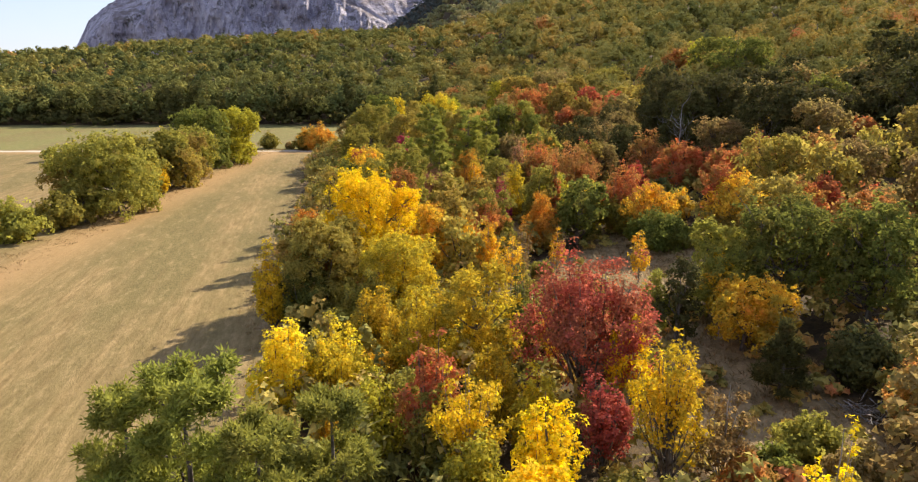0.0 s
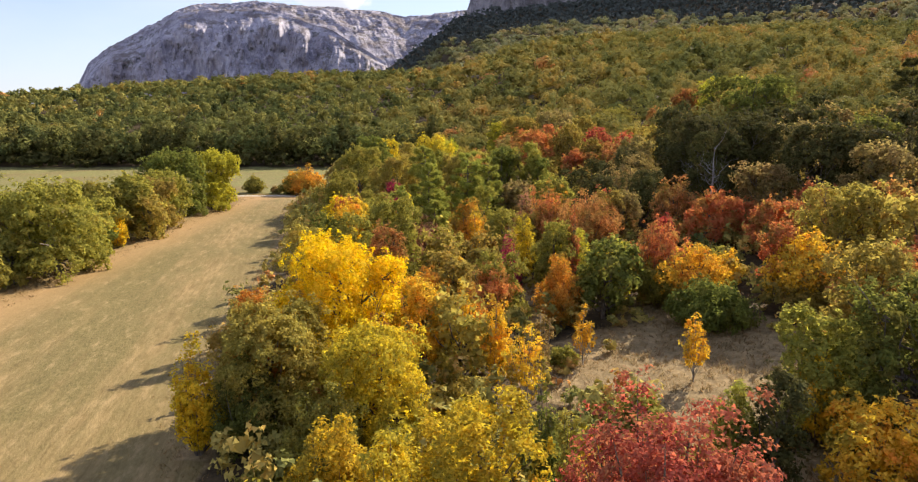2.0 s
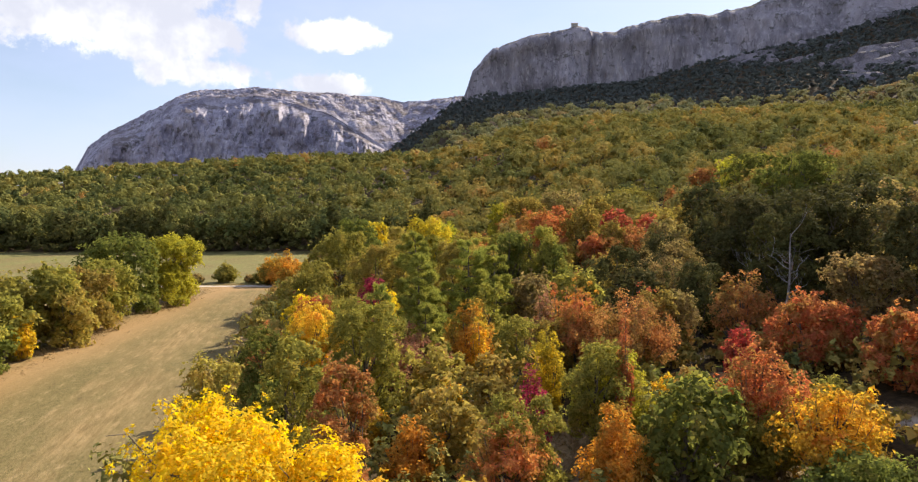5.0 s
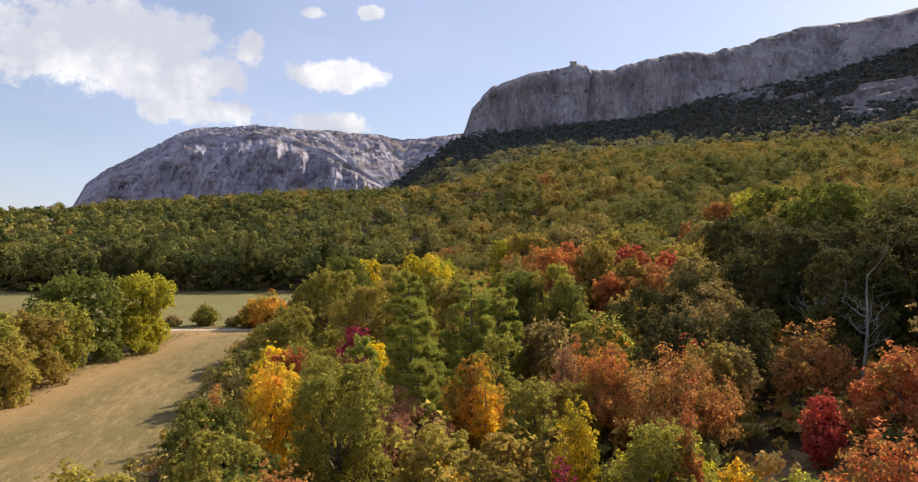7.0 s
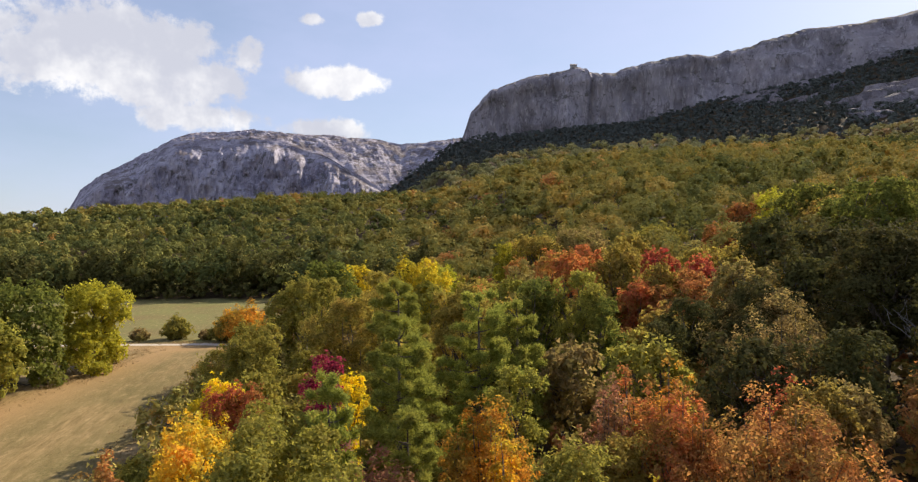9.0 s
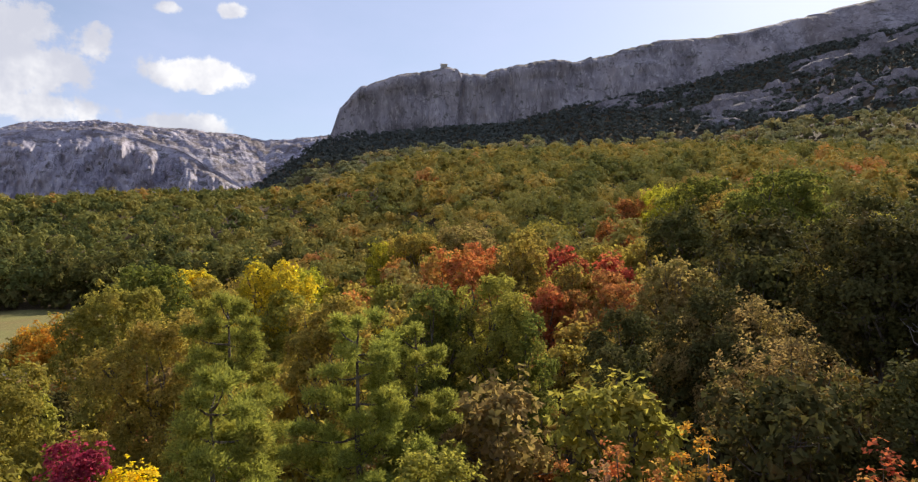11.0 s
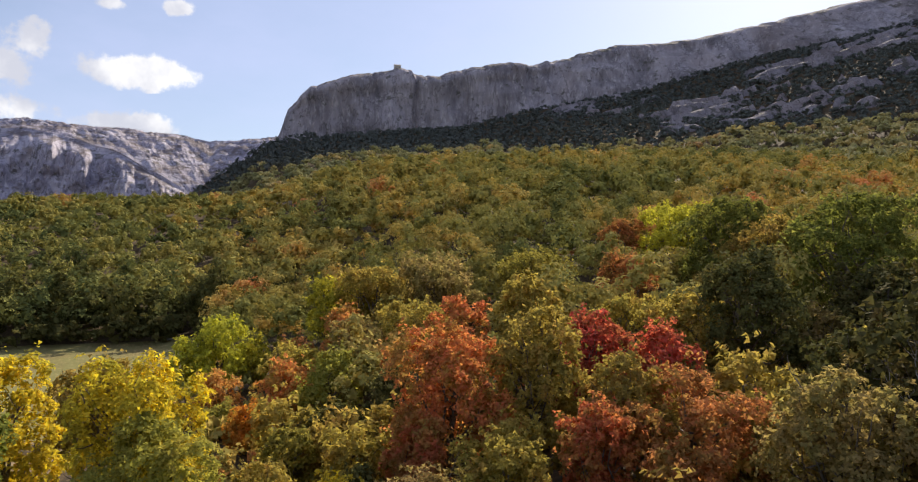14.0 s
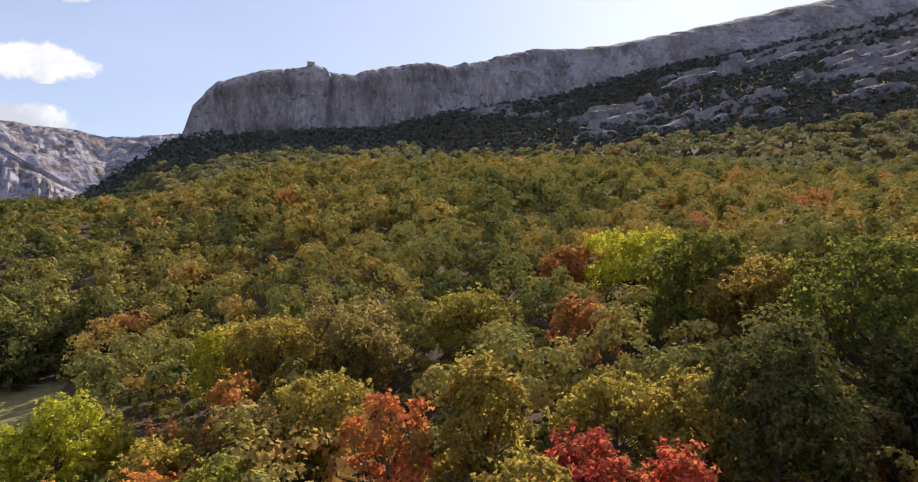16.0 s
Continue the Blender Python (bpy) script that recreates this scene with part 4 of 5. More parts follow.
plant("round", "green", 13.0, 124.0, 12.1, 4.4)
plant("pine", "pine", -4.9, 117.0, 14.6, 7.4)
plant("pine", "pine", 4.4, 114.0, 13.0, 5.4)
plant("round", "lemon", -15.4, 166.0, 14.6, 8.4)
plant("oak", "lemon", -4.9, 157.0, 14.8, 9.0)
plant("oak", "lime", 13.2, 220.0, 13.0, 9.0)
plant("round", "lime", 17.5, 217.0, 11.0, 4.6)
plant("oak", "coral", 15.6, 157.5, 13.4, 9.6)
plant("oak", "olive", 22.2, 157.5, 14.2, 7.6)
plant("round", "red", 12.6, 153.5, 8.6, 5.0)
plant("round", "olive", 17.4, 148.5, 8.4, 7.0)
plant("oak", "brown", 11.4, 146.0, 8.0, 6.4)
plant("round", "coral", 22.6, 147.5, 9.4, 5.4)
plant("round", "lemon", 6.4, 149.5, 7.6, 6.0)
plant("oak", "olive", 26.6, 152.0, 10.4, 6.4)
plant("shrub", "lime", 14.4, 141.0, 6.4, 5.0)
plant("round", "rust", 29.6, 148.0, 9.3, 10.7)
plant("oak", "scarlet", 30.0, 163.5, 11.6, 6.6)
plant("round", "scarlet", 35.0, 160.5, 9.6, 6.2)
plant("round", "coral", 5.0, 190.0, 7.4, 7.0)
plant("round", "coral", 12.5, 204.0, 10.6, 6.8)
plant("shrub", "rust", 6.6, 203.0, 9.4, 7.0)
plant("round", "rust", -3.0, 196.0, 5.6, 5.6)
plant("shrub", "orange", 1.0, 181.0, 6.2, 5.4)
plant("round", "olive", 5.5, 196.5, 8.0, 6.4)
plant("oak", "brown", 13.5, 196.0, 9.6, 8.0)
plant("shrub", "moss", -2.0, 188.0, 4.6, 5.0)
plant("round", "moss", 9.5, 184.0, 8.4, 6.6)
plant("round", "lime", -7.5, 207.0, 8.6, 6.0)
plant("round", "lime", -3.6, 208.0, 10.6, 7.5)
plant("shrub", "lime", 1.0, 210.0, 9.3, 5.5)
plant("oak", "olive", 21.1, 195.0, 10.4, 10.9)
plant("oak", "olive", 18.7, 215.0, 13.9, 13.7)
plant("oak", "brown", 27.5, 212.0, 14.2, 13.8)
plant("oak", "olive", 29.8, 178.0, 13.3, 7.7)
plant("oak", "olive", 42.5, 178.0, 9.2, 9.6)
plant("oak", "olive", 46.7, 172.0, 9.6, 9.0)
plant("round", "coral", 21.5, 176.0, 13.4, 6.4)
plant("oak", "moss", 45.8, 218.0, 10.2, 13.7)
plant("oak", "rust", 54.5, 203.0, 10.6, 9.0)
plant("oak", "lime", 80.7, 228.0, 12.8, 19.5)
plant("oak", "green", 71.9, 200.0, 17.2, 17.7)
plant("oak", "rust", 71.3, 235.0, 10.4, 9.0)
plant("oak", "dark", 47.4, 165.0, 14.2, 9.6)
plant("oak", "olive", 70.8, 190.0, 15.2, 13.2)
plant("oak", "green", 69.7, 175.0, 17.7, 16.7)
plant("oak", "green", -17.1, 160.0, 14.9, 9.1)
plant("oak", "olive", -11.1, 176.0, 11.8, 9.3)
plant("round", "olive", -8.3, 135.0, 14.8, 5.6)
plant("round", "moss", -3.6, 152.0, 11.8, 7.3)
plant("round", "dark", 26.9, 124.0, 10.2, 7.5)
plant("round", "dark", 24.4, 118.0, 8.3, 5.5)
plant("round", "dark", 16.2, 117.0, 9.6, 3.8)
plant("oak", "brown", 31.4, 138.0, 11.2, 6.9)
plant("round", "dark", 22.7, 130.0, 8.9, 5.5)
plant("sparse", "amber", 9.1, 62.0, 5.4, 1.7)
plant("sparse", "amber", 15.4, 57.0, 5.4, 2.0)
plant("shrub", "moss", 16.7, 30.0, 2.6, 3.2)
plant("shrub", "brown", 17.6, 27.0, 2.4, 3.0)
plant("shrub", "green", 14.2, 28.0, 2.2, 2.4)
plant("shrub", "olive", 15.2, 24.0, 3.0, 2.6)
plant("shrub", "dark", 22.8, 37.0, 4.6, 4.0)
plant("shrub", "moss", -51.5, 78.0, 5.2, 7.1)
plant("shrub", "moss", -50.3, 85.0, 5.6, 6.1)
plant("bush", "moss", -48.4, 96.0, 10.4, 14.9)
plant("bush", "moss", -54.0, 118.0, 9.1, 7.8)
plant("shrub", "yellow", -48.8, 112.0, 5.9, 3.0)
plant("bush", "moss", -50.6, 122.0, 9.8, 8.6)
plant("bush", "olive", -47.8, 120.0, 7.1, 5.7)
plant("bush", "green", -55.1, 147.0, 12.3, 13.1)
plant("bush", "lime", -50.9, 157.0, 11.8, 10.0)
plant("shrub", "moss", -94.4, 160.0, 4.1, 4.5)
plant("shrub", "moss", -52.5, 192.0, 5.2, 6.0)
plant("shrub", "brown", -58.5, 190.0, 2.6, 4.0)
plant("shrub", "brown", -46.5, 191.0, 2.2, 3.6)
plant("shrub", "orange", -38.6, 189.0, 7.7, 10.5)
plant("shrub", "moss", -42.7, 189.0, 5.2, 5.3)

# more bushes that knit the left hedge together
plant("bush", "moss", -49.6, 89.5, 5.2, 6.5)
plant("bush", "green", -50.5, 106.0, 6.4, 7.5)
plant("bush", "moss", -51.5, 112.5, 7.2, 7.0)
plant("bush", "olive", -52.0, 131.0, 8.6, 8.5)
plant("bush", "moss", -53.5, 138.5, 9.2, 9.0)
plant("bush", "moss", -52.6, 164.0, 5.6, 6.0)
plant("bush", "olive", -56.0, 100.0, 8.0, 8.0)

# olive, brown and rusty trees that climb the bank beyond the clearing
plant("round", "olive", 26.5, 57.5, 8.2, 6.4)
plant("oak", "green", 23.5, 47.0, 8.6, 7.4)
plant("oak", "green", 27.5, 44.0, 8.8, 6.6)
plant("round", "rust", 31.5, 51.0, 7.6, 6.0)
plant("round", "red", 33.6, 62.0, 6.6, 3.2)
plant("round", "coral", 30.2, 60.0, 6.8, 4.6)
plant("oak", "olive", 34.0, 74.0, 8.4, 8.2)
plant("round", "brown", 39.5, 70.5, 7.6, 6.6)
plant("round", "rust", 41.0, 78.0, 7.0, 6.4)
plant("round", "red", 37.5, 86.0, 6.6, 5.6)
plant("oak", "brown", 36.0, 93.5, 8.2, 7.6)
plant("oak", "dark", 42.5, 95.0, 12.0, 9.0)
plant("oak", "dark", 34.5, 106.0, 12.0, 9.0)
plant("oak", "dark", 40.0, 108.0, 13.5, 9.5)
plant("oak", "dark", 35.5, 119.0, 13.5, 10.0)
plant("oak", "brown", 46.0, 88.0, 9.5, 8.6)
plant("oak", "dark", 51.0, 99.0, 10.5, 9.4)
plant("oak", "green", 57.0, 110.0, 11.0, 10.0)
plant("round", "red", 52.5, 91.0, 6.6, 4.6)
plant("oak", "brown", 48.5, 114.0, 11.5, 9.6)

# the left flank of the pines at the start
plant("pine", "pine", -8.9, 16.6, 10.2, 4.2)
plant("pine", "pine", -4.9, 15.0, 10.4, 4.8)

# a tall dark cedar that stands above the woods on the right
plant("pine", "dark", 113.0, 190.0, 19.0, 12.0)


def fill_thicket():
    """Smaller trees and shrubs that close the gaps of the thicket."""
    rng = np.random.default_rng(77)
    stock = []
    for colour, kind, height, width in (("lemon", "shrub", 4.6, 4.2), ("moss", "shrub", 4.4, 4.6), ("amber", "shrub", 4.8, 3.8), ("olive", "round", 6.2, 5.0), ("green", "round", 6.0, 5.2), ("brown", "round", 6.0, 4.8),
                                        ("dark", "round", 6.5, 5.6), ("rust", "round", 5.6, 4.6), ("olive", "oak", 9.5, 7.6), ("dark", "oak", 10.0, 8.0), ("brown", "oak", 9.0, 7.2), ("moss", "oak", 9.5, 7.6)):
        root = grow(kind, colour, height, width, 0.21 if kind == "shrub" else 0.26 if kind == "round" else 0.33, rng, 0.82)
        tagged(root, f"{SORTS[kind]} with {WORDS[colour]} foliage among the autumn thicket", "shrub" if kind == "shrub" else "tree", "trees and shrubs of the thicket")
        stock.append((root, kind, colour))
    used = set()
    places = [(gx, gy) for gy in np.arange(13, 60, 3.1) for gx in np.arange(-16, 26, 3.1)] + [(gx, gy) for gy in np.arange(60, 104, 3.7) for gx in np.arange(-24, 34, 3.7)] + [(gx, gy) for gy in np.arange(60, 104, 4.7) for gx in np.arange(36, 96, 5.2)] + [(gx, gy) for gy in np.arange(105, 172, 5.0) for gx in np.arange(-38, 96, 5.2)]
    places += [(gx, gy) for gy in np.arange(20, 60, 4.7) for gx in np.arange(27, 72, 4.9)]
    for gx, gy in places:
        loose = 1.4 if gx < 27 else 2.6
        x, y = gx + rng.uniform(-loose, loose), gy + rng.uniform(-loose, loose)
        if x < float(hedge_x(y)) + 2.4 or clearing(np.array([x]), np.array([y]))[0] > 0.25 or (y < 10):
            continue
        gap = min(math.hypot(x - a, y - b) - r for a, b, r in planted)
        if gap < (0.4 if y < 60 and x < 8 else 1.3):
            continue
        if y > 105 or (x > 27 and y > 92):
            choice = rng.choice([8, 9, 10, 11, 7], p=[0.20, 0.40, 0.24, 0.08, 0.08]) if x > 27 else rng.choice([8, 9, 10, 11, 3, 7], p=[0.32, 0.12, 0.14, 0.22, 0.10, 0.10])
        elif y < 46:
            choice = rng.choice([0, 1, 2], p=[0.55, 0.2, 0.25]) if x < 10 else rng.choice([1, 5, 7])
        elif x > 12:
            choice = rng.choice([3, 3, 4, 5, 5, 7, 8, 10, 1]) if x > 27 else rng.choice([3, 4, 5, 7, 1, 1, 2, 2, 0])
        else:
            choice = rng.choice([0, 1, 2, 3, 4], p=[0.32, 0.28, 0.18, 0.13, 0.09])
        if gap < 2.4 and choice >= 8:
            choice = rng.choice([3, 6, 1])
        if x < float(hedge_x(y)) + 8.5:
            choice = rng.choice([0, 1, 1, 2])
        root = stock[choice][0]
        s = rng.uniform(0.75, 1.2) * (0.85 if y < 46 or x < float(hedge_x(y)) + 7.5 else 1.0) * (0.72 if y > 100 and x < 36 and choice >= 8 else 1.0)
        place = pose(x, y, float(ground_z(np.array([x]), np.array([y]))[0]) - 0.05, 0, 0, rng.uniform(0, 360)) @ Matrix.Diagonal((s, s, s * rng.uniform(0.85, 1.15), 1))
        if choice not in used:
            used.add(choice)
            root.matrix_world = place
            ob = root
        else:
            ob = copy_thing(root, place)
        planted.append((x, y, 2.2 * s))
    for i, (root, kind, colour) in enumerate(stock):
        if i not in used:
            for o in (*root.children_recursive, root):
                bpy.data.objects.remove(o)


fill_thicket()


# ---- the forest beyond: crowns without number ----
def canopy(rng, x, y, z, height, width, leaf, per, turning, deep=0.36):
    """Crowns heaped up of boughs and sprays, all at once: vertices, faces and each crown's tint."""
    n = len(x)
    which = np.repeat(np.arange(n), per)
    m = len(which)
    boughs, twigs = (11, 7) if per > 300 else (8, 4) if per > 60 else (5, 3)
    half = np.stack([width / 2, width / 2, height * deep], 1) * rng.uniform(0.86, 1.14, (n, 3))
    lean = unit(rng.normal(0, 1, (n, boughs, 3)) * [1, 1, 0.75] + [0, 0, 0.30]) * rng.uniform(0.42, 0.80, (n, boughs, 1))
    lean[:, 0] = [0, 0, 0.50]
    girth = rng.uniform(0.24, 0.44, (n, boughs))
    bough = rng.integers(0, boughs, m)
    spray = unit(rng.normal(0, 1, (n, boughs, twigs, 3)) + [0, 0, 0.35] + lean[:, :, None] * 0.9)
    way = unit(spray[which, bough, rng.integers(0, twigs, m)] + rng.normal(0, 0.30, (m, 3)))
    # larger sprays inside close the crown to the light
    core = rng.random(m) < 0.12
    inner = np.where(core, rng.uniform(0.0, 0.55, m), rng.normal(1, 0.09, m))
    leaf = leaf * np.where(core, 2.2, 1.0)[:, None]
    at = np.stack([x, y, z + height * (0.98 - deep)], 1)[which] + (lean[which, bough] * np.where(core, 0.8, 1.0)[:, None] + way * (girth[which, bough] * inner)[:, None]) * half[which]
    normal = unit(way * 1.2 + rng.normal(0, 0.34, way.shape) + [0, 0, 0.28])
    along = rng.normal(0, 1, (m, 3))
    along = unit(along - (along * normal).sum(1, keepdims=True) * normal) * leaf * rng.uniform(0.6, 1.25, (m, 1))
    across = np.cross(normal, along)
    verts = np.stack([at + along, at - along * 0.55 + across * 0.85, at - along * 0.55 - across * 0.85], 1).reshape(-1, 3)
    tint = turning[which] + rng.normal(0, 0.03, m) + (rng.normal(0, 0.045, (n, boughs)))[which, bough]
    return verts, np.arange(3 * m).reshape(-1, 3), np.repeat(np.clip(tint, 0, 1), 3)


def scatter(rng, x0, x1, y0, y1, gap):
    """Uneven places on a stretch of the land."""
    gx, gy = np.meshgrid(np.arange(x0, x1, gap), np.arange(y0, y1, gap * 0.92))
    x = gx + rng.uniform(-0.42, 0.42, gx.shape) * gap + (np.arange(gx.shape[0]) % 2)[:, None] * gap / 2
    y = gy + rng.uniform(-0.42, 0.42, gx.shape) * gap
    return x.ravel(), y.ravel()


def tints(rng, x, y):
    """Patches where the leaves have turned more or less, and a darkening to the left for shade."""
    t = 0.44 + 0.16 * value_noise(x * 0.02, y * 0.02, 51) + 0.14 * value_noise(x * 0.07, y * 0.05, 52) + rng.normal(0, 0.13, len(x))
    # darker tint on the left, where the slope shows its shaded side
    t = t - 0.22 * smooth((-10.0 - x) / 60.0)
    t = np.where(rng.random(len(x)) < 0.014, rng.uniform(0.76, 0.97, len(x)), t)
    return np.clip(t, 0.0, 1.0)


def woods(name, label, rng, x, y, height, width, leaf, per, material_used, turning=None, deep=0.36):
    z = ground_z(x, y) - 0.2
    verts, faces, tint = canopy(rng, x, y, z, height, width, leaf, per, tints(rng, x, y) if turning is None else turning, deep)
    me = mesh_from(name, verts, faces, False, (("turning", tint),))
    me.materials.append(material_used)
    tagged(new(name, me), label, "forest", kind="stuff")


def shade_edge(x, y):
    """How far down from the cliff its shadow reaches, drawn as dark evergreens."""
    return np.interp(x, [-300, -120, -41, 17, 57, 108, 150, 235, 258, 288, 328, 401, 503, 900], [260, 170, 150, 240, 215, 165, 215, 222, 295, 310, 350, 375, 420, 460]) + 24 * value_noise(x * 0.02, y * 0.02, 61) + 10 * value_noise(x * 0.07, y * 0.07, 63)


def ledges(x, y):
    """Where bare rock shows through the dark slope."""
    reach = 1075.0 - 0.28 * x - y
    bare = value_noise(x * 0.011 + reach * 0.006, reach * 0.022, 62) + 0.5 * value_noise(x * 0.05, reach * 0.05, 64) + 0.4 * value_noise(x * 0.11, reach * 0.14, 68)
    return np.clip(bare * 3.0 - 0.1, 0, 1) * smooth((x - 300.0) / 90.0) * smooth((reach - 10.0) / 30.0) * smooth((shade_edge(x, y) - reach - 60.0) / 40.0)


def make_ledges():
    """Pale rock steps that break through the scrub below the long wall."""
    xs, rs = np.arange(290.0, 1250.0, 4.0), np.arange(0.0, 470.0, 5.0)
    x, reach = np.meshgrid(xs, rs)
    y = 1075.0 - 0.28 * x - reach
    bare = ledges(x, y)
    wobble = 26 * value_noise(x * 0.014, reach * 0.012, 65) + 7 * value_noise(x * 0.07, reach * 0.03, 70)
    bed = np.floor((reach + wobble) / 30.0) * 30.0 - wobble
    z = ground_z(x, y) * 0.12 + ground_z(x, 1075.0 - 0.28 * x - np.clip(bed, 0, 460)) * 0.88 + 1.2 * value_noise(x * 0.10, reach * 0.12, 67) + 0.8 * value_noise(x * 0.24, reach * 0.2, 69)
    z = ground_z(x, y) - 5.0 + (z - ground_z(x, y) + 6.5) * smooth(bare * 1.3)
    me = mesh_from("rock_ledges", np.stack([x.ravel(), y.ravel(), z.ravel()], 1), grid_faces(len(rs), len(xs)), False)
    me.materials.append(SCREE)
    tagged(new("rock_ledges_backdrop", me), "pale broken rock ledges on the scrubby slope", "rock", kind="structure")


def make_woods():
    rng = np.random.default_rng(5)
    # the near part, behind the thicket and the field
    x, y = scatter(rng, -330, 460, 150, 420, 7.8)
    keep = ((x > hedge_x(np.minimum(y, 289)) + 3) & ((x > 10) | (y > 226)) & (y < 296) & ((y > 172) | (x > 62))) | (y >= 312)
    keep &= (x > -60 - y * 0.72) & (x < 1.5 * (y - 85))
    spots = np.array(planted)
    keep &= np.array([np.min(np.hypot(spots[:, 0] - a, spots[:, 1] - b) - spots[:, 2]) > 1.6 for a, b in zip(x, y)])
    x, y = x[keep], y[keep]
    close = (y < 292) & (x < 130)
    thin = rng.random(len(x)) > 0.06
    far = ~close & ((rng.random(len(x)) > 0.40) | (y < 330))
    a, b = x[close & thin], y[close & thin]
    woods("forest", "dense oak wood turning from green to ochre behind the thicket", rng, a, b, rng.uniform(7.0, 14.0, len(a)), rng.uniform(6.4, 11.0, len(a)), 0.29, 760, FOREST)
    a, b = x[far], y[far]
    woods("forest", "dense mixed oak forest beyond the field", rng, a, b, rng.uniform(8.0, 16.0, len(a)), rng.uniform(7.5, 13.5, len(a)), 0.50, 400, FOREST)
    # the tall front of the forest at the far end of the field, its shade put into dark leaves and low tints
    a, b = scatter(rng, -290, 2, 296, 312, 7.0)
    a, b = a[b < 313], b[b < 313]
    turned = np.clip(rng.normal(0.06, 0.15, len(a)) + 0.5 * (rng.random(len(a)) < 0.06), 0, 1)
    tall, wide, shade_toned = rng.uniform(11.0, 19.0, len(a)), rng.uniform(8.5, 13.5, len(a)), rng.random(len(a)) < 0.62
    for some, leaves in ((shade_toned, LEAF["dark"]), (~shade_toned, FOREST)):
        woods("forest", "tall forest front beyond the field, coloured dark for its shaded side", rng, a[some], b[some], tall[some], wide[some], 0.45, 620, leaves, turned[some], 0.45)
    # brush that closes the forest's edge towards the field, and the floor of the nearer woods
    a, b = rng.uniform(-300, 10, 1300), 289.0 + 62.0 * rng.uniform(0, 1, 1300) ** 1.6
    # dark leaves put the front's shade into the edge brush too
    woods("forest_edge", "low brush along the forest's edge", rng, a, b, rng.uniform(2.5, 7.5, 1300), rng.uniform(3.5, 7.0, 1300), 0.62, 56, LEAF["dark"], np.clip(rng.normal(0.12, 0.14, 1300), 0, 1))
    a, b = scatter(rng, -36, 150, 150, 400, 6.0)
    some = (a > np.where(b < 212, -10, hedge_x(np.minimum(b, 289)) + 2)) & (a < 1.5 * (b - 85)) & ((b > 166) | (a > 60))
    a, b = a[some], b[some]
    woods("woodland_brush", "low olive brush on the woodland floor", rng, a, b, rng.uniform(2.0, 5.5, len(a)), rng.uniform(4.5, 7.5, len(a)), 0.36, 130, FOREST)
    # the middle slope
    x, y = scatter(rng, -520, 840, 420, 660, 10.6)
    keep = (x > -60 - y * 0.7) & (x < 1.5 * (y - 100)) & (x < 285) & (1075.0 - 0.28 * x - y > shade_edge(x, y))
    x, y = x[keep], y[keep]
    woods("forest", "green and ochre oak forest covering the middle slope", rng, x, y, rng.uniform(7, 15, len(x)), rng.uniform(9.0, 15.0, len(x)), 0.75, 190, FOREST)
    # the upper slope below the cliff
    x, y = scatter(rng, -260, 1050, 400, 1080, 12.5)
    reach = 1075.0 - 0.28 * x - y
    dark = shade_edge(x, y)
    keep = ((y > 655) | (0.30 * reach <= 60.0) | (x > 280)) & (reach > dark) & (x > -0.32 * y) & (x < 1.5 * (y - 100))
    # leaves of the high slope carry the haze in their colour
    woods("forest", "hazy olive oak forest high on the slope", rng, x[keep], y[keep], rng.uniform(8, 14, keep.sum()), rng.uniform(11.0, 18.0, keep.sum()), 1.1, 120, HAZED_OAK)
    # evergreens whose dark leaf colour stands in for the cliff's shade
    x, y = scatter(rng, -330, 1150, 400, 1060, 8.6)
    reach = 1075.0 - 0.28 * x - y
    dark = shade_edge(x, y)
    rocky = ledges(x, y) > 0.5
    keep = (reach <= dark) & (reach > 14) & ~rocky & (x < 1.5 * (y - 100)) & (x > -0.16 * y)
    woods("evergreen_woods", "evergreen wood at the cliff's foot, coloured dark for its shade", rng, x[keep], y[keep], rng.uniform(5, 8, keep.sum()) + rng.uniform(0, 8, keep.sum()) * (x[keep] < 60), rng.uniform(8, 12, keep.sum()), 1.05, 54, SCRUB)


make_woods()
make_ledges()


def make_undergrowth():
    """Low brush under and between the trees, too tangled to count."""
    rng = np.random.default_rng(91)
    x, y = rng.uniform(-36, 60, 5600), rng.uniform(8, 176, 5600)
    keep = (x > hedge_x(y) + 0.6) & ((x < 42) | (y > 110)) & (rng.random(5600) > clearing(x, y) * np.where(y < 46, 0.72, 0.93))
    x, y = x[keep], y[keep]
    open_ground = clearing(x, y) > 0.2
    height, width = np.where(open_ground, rng.uniform(0.5, 1.6, len(x)), rng.uniform(1.2, 4.6, len(x))), rng.uniform(1.2, 3.4, len(x))
    tint = np.clip(0.55 + 0.25 * value_noise(x * 0.15, y * 0.15, 92) + rng.normal(0, 0.15, len(x)), 0, 1)
    woods("undergrowth", "tangled low brush in olive, ochre and brown", rng, x, y, height, width, 0.19, 70, FOREST, tint)


make_undergrowth()


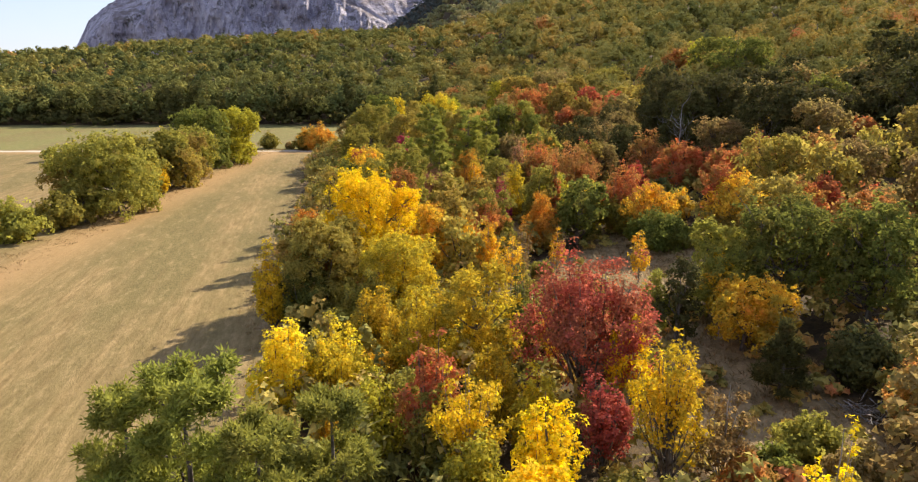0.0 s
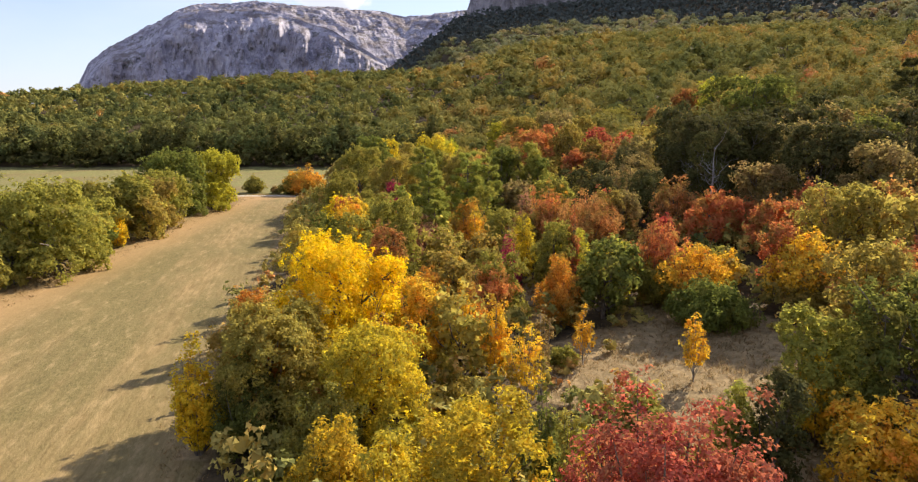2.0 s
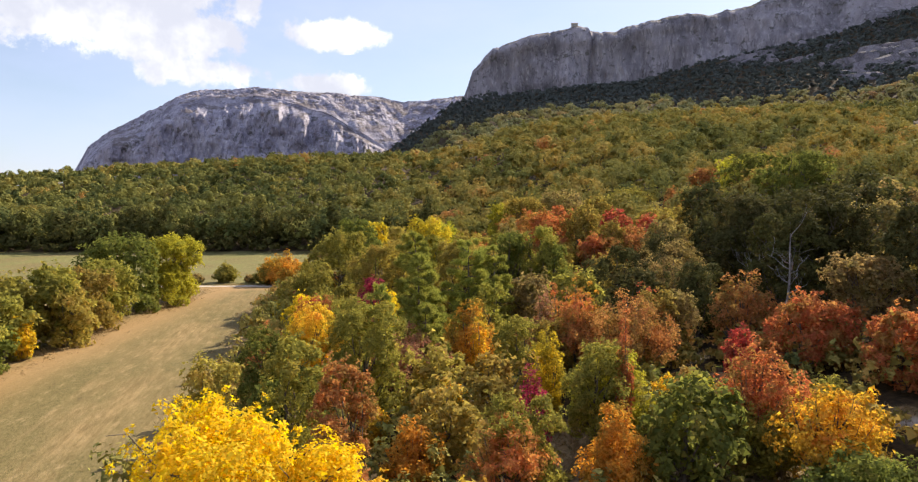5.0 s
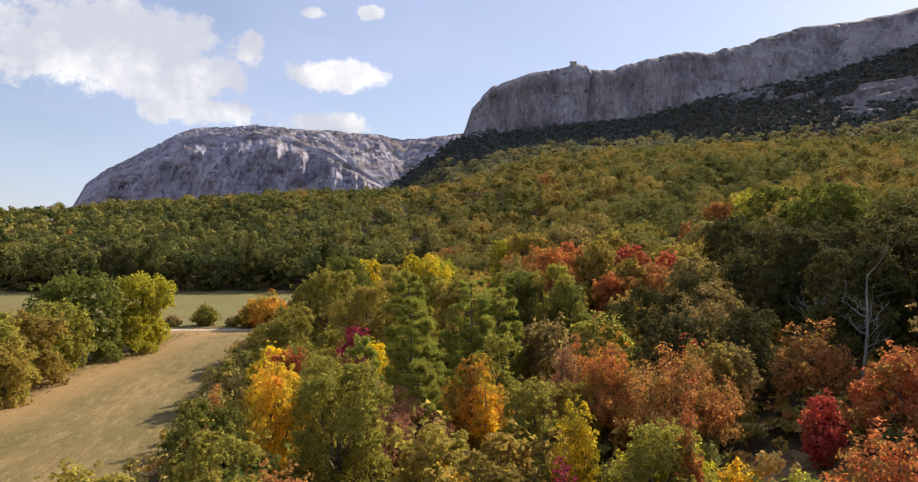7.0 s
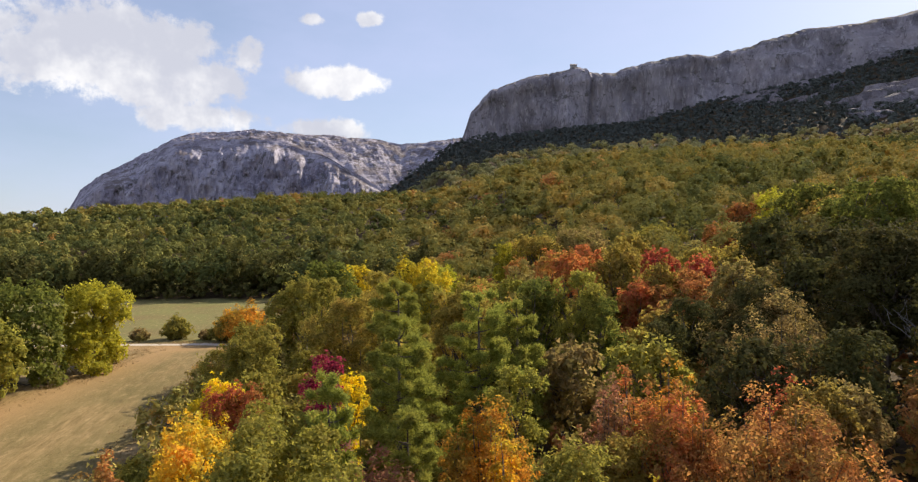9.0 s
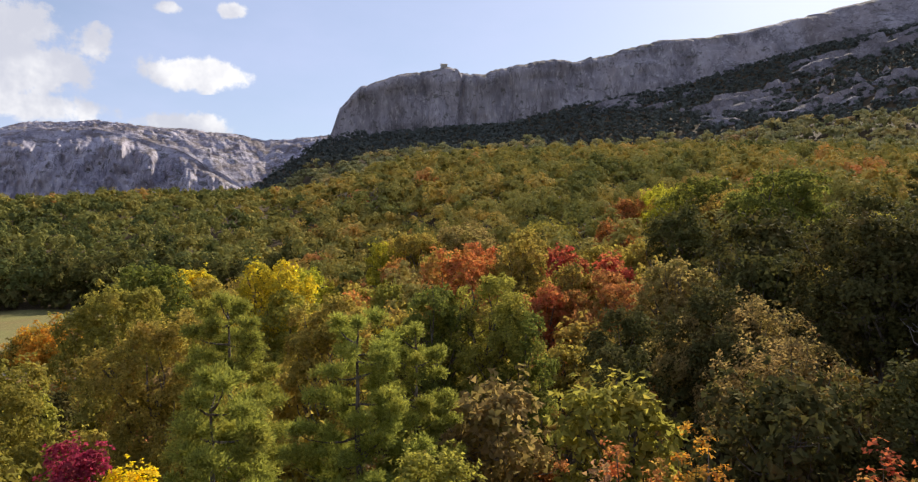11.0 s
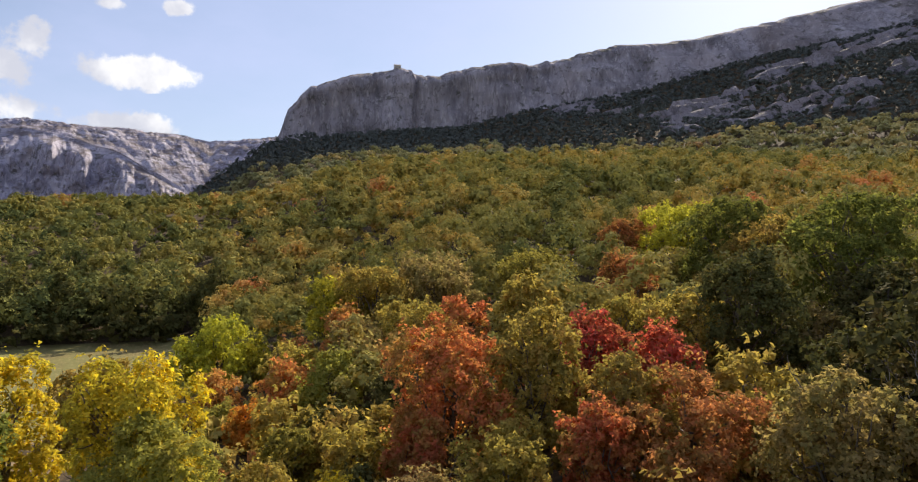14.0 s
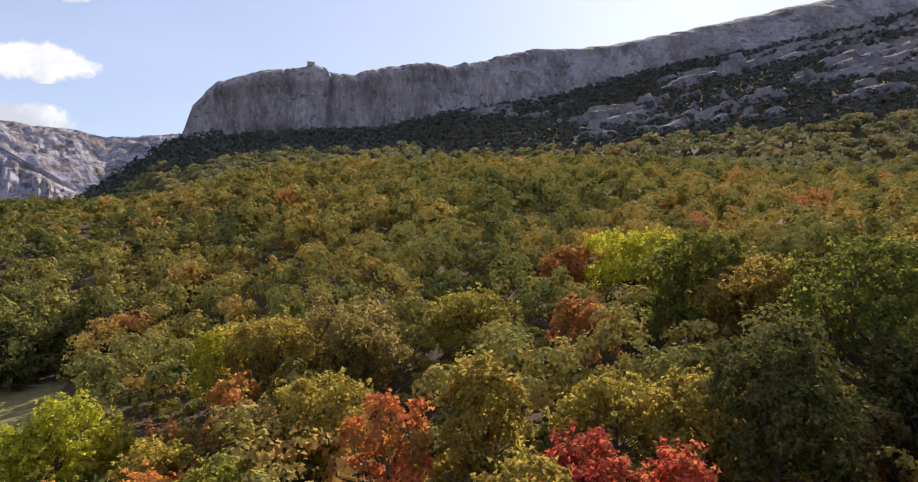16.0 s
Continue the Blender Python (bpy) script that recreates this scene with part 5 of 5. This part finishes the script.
def straw_material():
    m, n = material("dry_grass_blades")
    own = n.add("ShaderNodeNewGeometry").outputs["Random Per Island"]
    tone = n.colours(own, (0.0, (0.16, 0.12, 0.05)), (0.4, (0.30, 0.21, 0.10)), (0.75, (0.40, 0.29, 0.15)), (1.0, (0.24, 0.13, 0.055)))
    top = n.add("ShaderNodeBsdfDiffuse", in_Color=tone)
    glow = n.add("ShaderNodeBsdfTranslucent", in_Color=tone)
    both = n.add("ShaderNodeMixShader", in_0=0.55, in_1=top.outputs[0], in_2=glow.outputs[0])
    n.add("ShaderNodeOutputMaterial", in_Surface=both.outputs[0])
    return m


def make_dry_grass():
    """Tufts of bleached grass in the glade, under the hedges and along the field's margins."""
    rng = np.random.default_rng(14)
    x, y = rng.uniform(-62, 48, 90000), rng.uniform(20, 190, 90000)
    near_hedge = np.exp(-((x - hedge_x(y) + 0.5) / 1.6) ** 2)
    left = np.exp(-((x + 46.5 + 0.05 * (y - 80)) / 2.2) ** 2) * (y < 182)
    bank = np.exp(-((y - 187.0) / 1.6) ** 2) * (x < -36)
    keep = rng.random(90000) < np.maximum(np.maximum(clearing(x, y) * 0.95, 0.5 * near_hedge), np.maximum(0.5 * left, 0.9 * bank))
    x, y = x[keep], y[keep]
    tuft = np.repeat(np.arange(len(x)), 6)
    at = np.stack([x, y, ground_z(x, y)], 1)[tuft] + np.concatenate([rng.normal(0, 0.16, (len(tuft), 2)), np.zeros((len(tuft), 1))], 1)
    tall = rng.uniform(0.14, 0.42, (len(tuft), 1)) * np.where(value_noise(x * 0.3, y * 0.3, 15)[tuft, None] > 0, 1.0, 0.55)
    lean = np.concatenate([rng.normal(0, 0.8, (len(tuft), 2)), np.ones((len(tuft), 1))], 1)
    side = unit(np.concatenate([rng.normal(0, 1, (len(tuft), 2)), np.zeros((len(tuft), 1))], 1)) * 0.03
    verts = np.stack([at - side, at + side, at + lean * tall], 1).reshape(-1, 3)
    me = mesh_from("dry_grass", verts, np.arange(len(verts)).reshape(-1, 3))
    me.materials.append(straw_material())
    tagged(new("dry_grass", me), "bleached dry grass in the clearing and along margins", "grass", kind="stuff")


make_dry_grass()

GREY_WOOD = bark_material("dead_wood_grey", (0.13, 0.118, 0.105), (0.33, 0.30, 0.27))


def make_dead_tree(x, y, height, width, lean):
    """A bare grey tree: a trunk and forking limbs."""
    rng = np.random.default_rng(int(x * 10 + y))
    root = new("dead_tree")
    root.location = (x, y, float(ground_z(np.array([x]), np.array([y]))[0]) - 0.1)
    stem = np.stack([np.linspace(0, lean, 7) + rng.normal(0, 0.1, 7), rng.normal(0, 0.12, 7), np.linspace(0, height * 0.8, 7)], 1)
    me = mesh_from("trunk", *tube(stem, np.linspace(0.18, 0.05, 7), 7), True)
    me.materials.append(GREY_WOOD)
    new("trunk", me).parent = root
    for k in range(11):
        u = rng.uniform(0.35, 1.0)
        start = np.array([np.interp(u * height * 0.8, stem[:, 2], stem[:, i]) for i in range(3)])
        turn = k * 2.4
        end = start + np.array([math.cos(turn) * width * 0.5, math.sin(turn) * width * 0.5, height * rng.uniform(0.10, 0.28)]) * rng.uniform(0.6, 1.0)
        pieces = [limb(rng, start, end, 0.06, 0.015, 0.2)]
        for _ in range(3):
            mid = start + (end - start) * rng.uniform(0.4, 0.9)
            pieces.append(limb(rng, mid, mid + rng.normal(0, 0.6, 3) + [0, 0, 0.5], 0.025, 0.008, 0.25))
        me = mesh_from("limb", *joined(pieces), True)
        me.materials.append(GREY_WOOD)
        new("limb", me).parent = root
    tagged(root, "bare grey dead tree with forking limbs among dark oaks", "dead tree", "dead trees")


make_dead_tree(31.0, 99.5, 13.5, 5.0, 0.8)
make_dead_tree(33.5, 112.0, 9.5, 5.0, 0.8)
make_dead_tree(39.0, 140.0, 12.0, 4.0, 0.4)


def make_brush_pile():
    rng = np.random.default_rng(8)
    root = new("brush_pile")
    x, y = 21.6, 33.6
    root.location = (x, y, float(ground_z(np.array([x]), np.array([y]))[0]))
    for _ in range(34):
        turn, tilt, long = rng.uniform(0, 6.28), rng.normal(0, 0.18), rng.uniform(1.0, 2.6)
        middle = np.array([rng.normal(0, 0.6), rng.normal(0, 0.5), rng.uniform(0.1, 0.7)])
        way = np.array([math.cos(turn), math.sin(turn), tilt]) * long / 2
        middle[2] = max(middle[2], abs(way[2]) + 0.04)
        me = mesh_from("branch", *limb(rng, middle - way, middle + way, 0.035, 0.012, 0.06), True)
        me.materials.append(GREY_WOOD)
        new("branch", me).parent = root
    tagged(root, "heap of bleached grey cut branches in the clearing", "brush pile")


make_brush_pile()


def make_log():
    rng = np.random.default_rng(3)
    x, y = -19.0, 290.2
    me = mesh_from("fallen_log", *tube(np.stack([np.linspace(-3.4, 3.4, 9), rng.normal(0, 0.08, 9), 0.20 + rng.normal(0, 0.02, 9)], 1), np.linspace(0.24, 0.13, 9), 9), True)
    me.materials.append(GREY_WOOD)
    ob = new("fallen_log", me)
    ob.location = (x, y, float(ground_z(np.array([x]), np.array([y]))[0]))
    tagged(ob, "pale fallen log at the forest's shaded edge", "log")


make_log()


# ---- the chapel on the crest ----
def part(name, bm, material_used, parent, label=""):
    me = bpy.data.meshes.new(name)
    bm.to_mesh(me)
    bm.free()
    me.materials.append(material_used)
    ob = new(name, me)
    ob.parent = parent
    return tagged(ob, label)


def box(size, at=(0, 0, 0), bevel=0.0):
    bm = bmesh.new()
    bmesh.ops.create_cube(bm, size=1.0, matrix=Matrix.LocRotScale(at, None, size))
    if bevel:
        bmesh.ops.bevel(bm, geom=bm.edges[:], offset=bevel, segments=2, affect="EDGES")
    return bm


def make_chapel():
    stone = plain_material("chapel_stone", (0.32, 0.29, 0.25), (0.48, 0.44, 0.38), 1.2)
    tile = plain_material("chapel_roof_stone", (0.28, 0.24, 0.20), (0.42, 0.36, 0.30), 2.0)
    root = new("chapel")
    root.location = (179.0, 1080.0, 283.0)
    part("wall", box((9.0, 7.0, 6.4), (0, 0, 3.2), 0.1), stone, root)
    bm = bmesh.new()
    corners = [bm.verts.new(c) for c in ((-4.9, -3.9, 6.4), (4.9, -3.9, 6.4), (4.9, 3.9, 6.4), (-4.9, 3.9, 6.4), (-4.9, 0, 8.6), (4.9, 0, 8.6))]
    for face in ((0, 1, 5, 4), (2, 3, 4, 5), (0, 4, 3), (1, 2, 5), (3, 2, 1, 0)):
        bm.faces.new([corners[i] for i in face])
    part("roof", bm, tile, root)
    tagged(root, "small pale stone chapel on the cliff's crest", "chapel")


make_chapel()
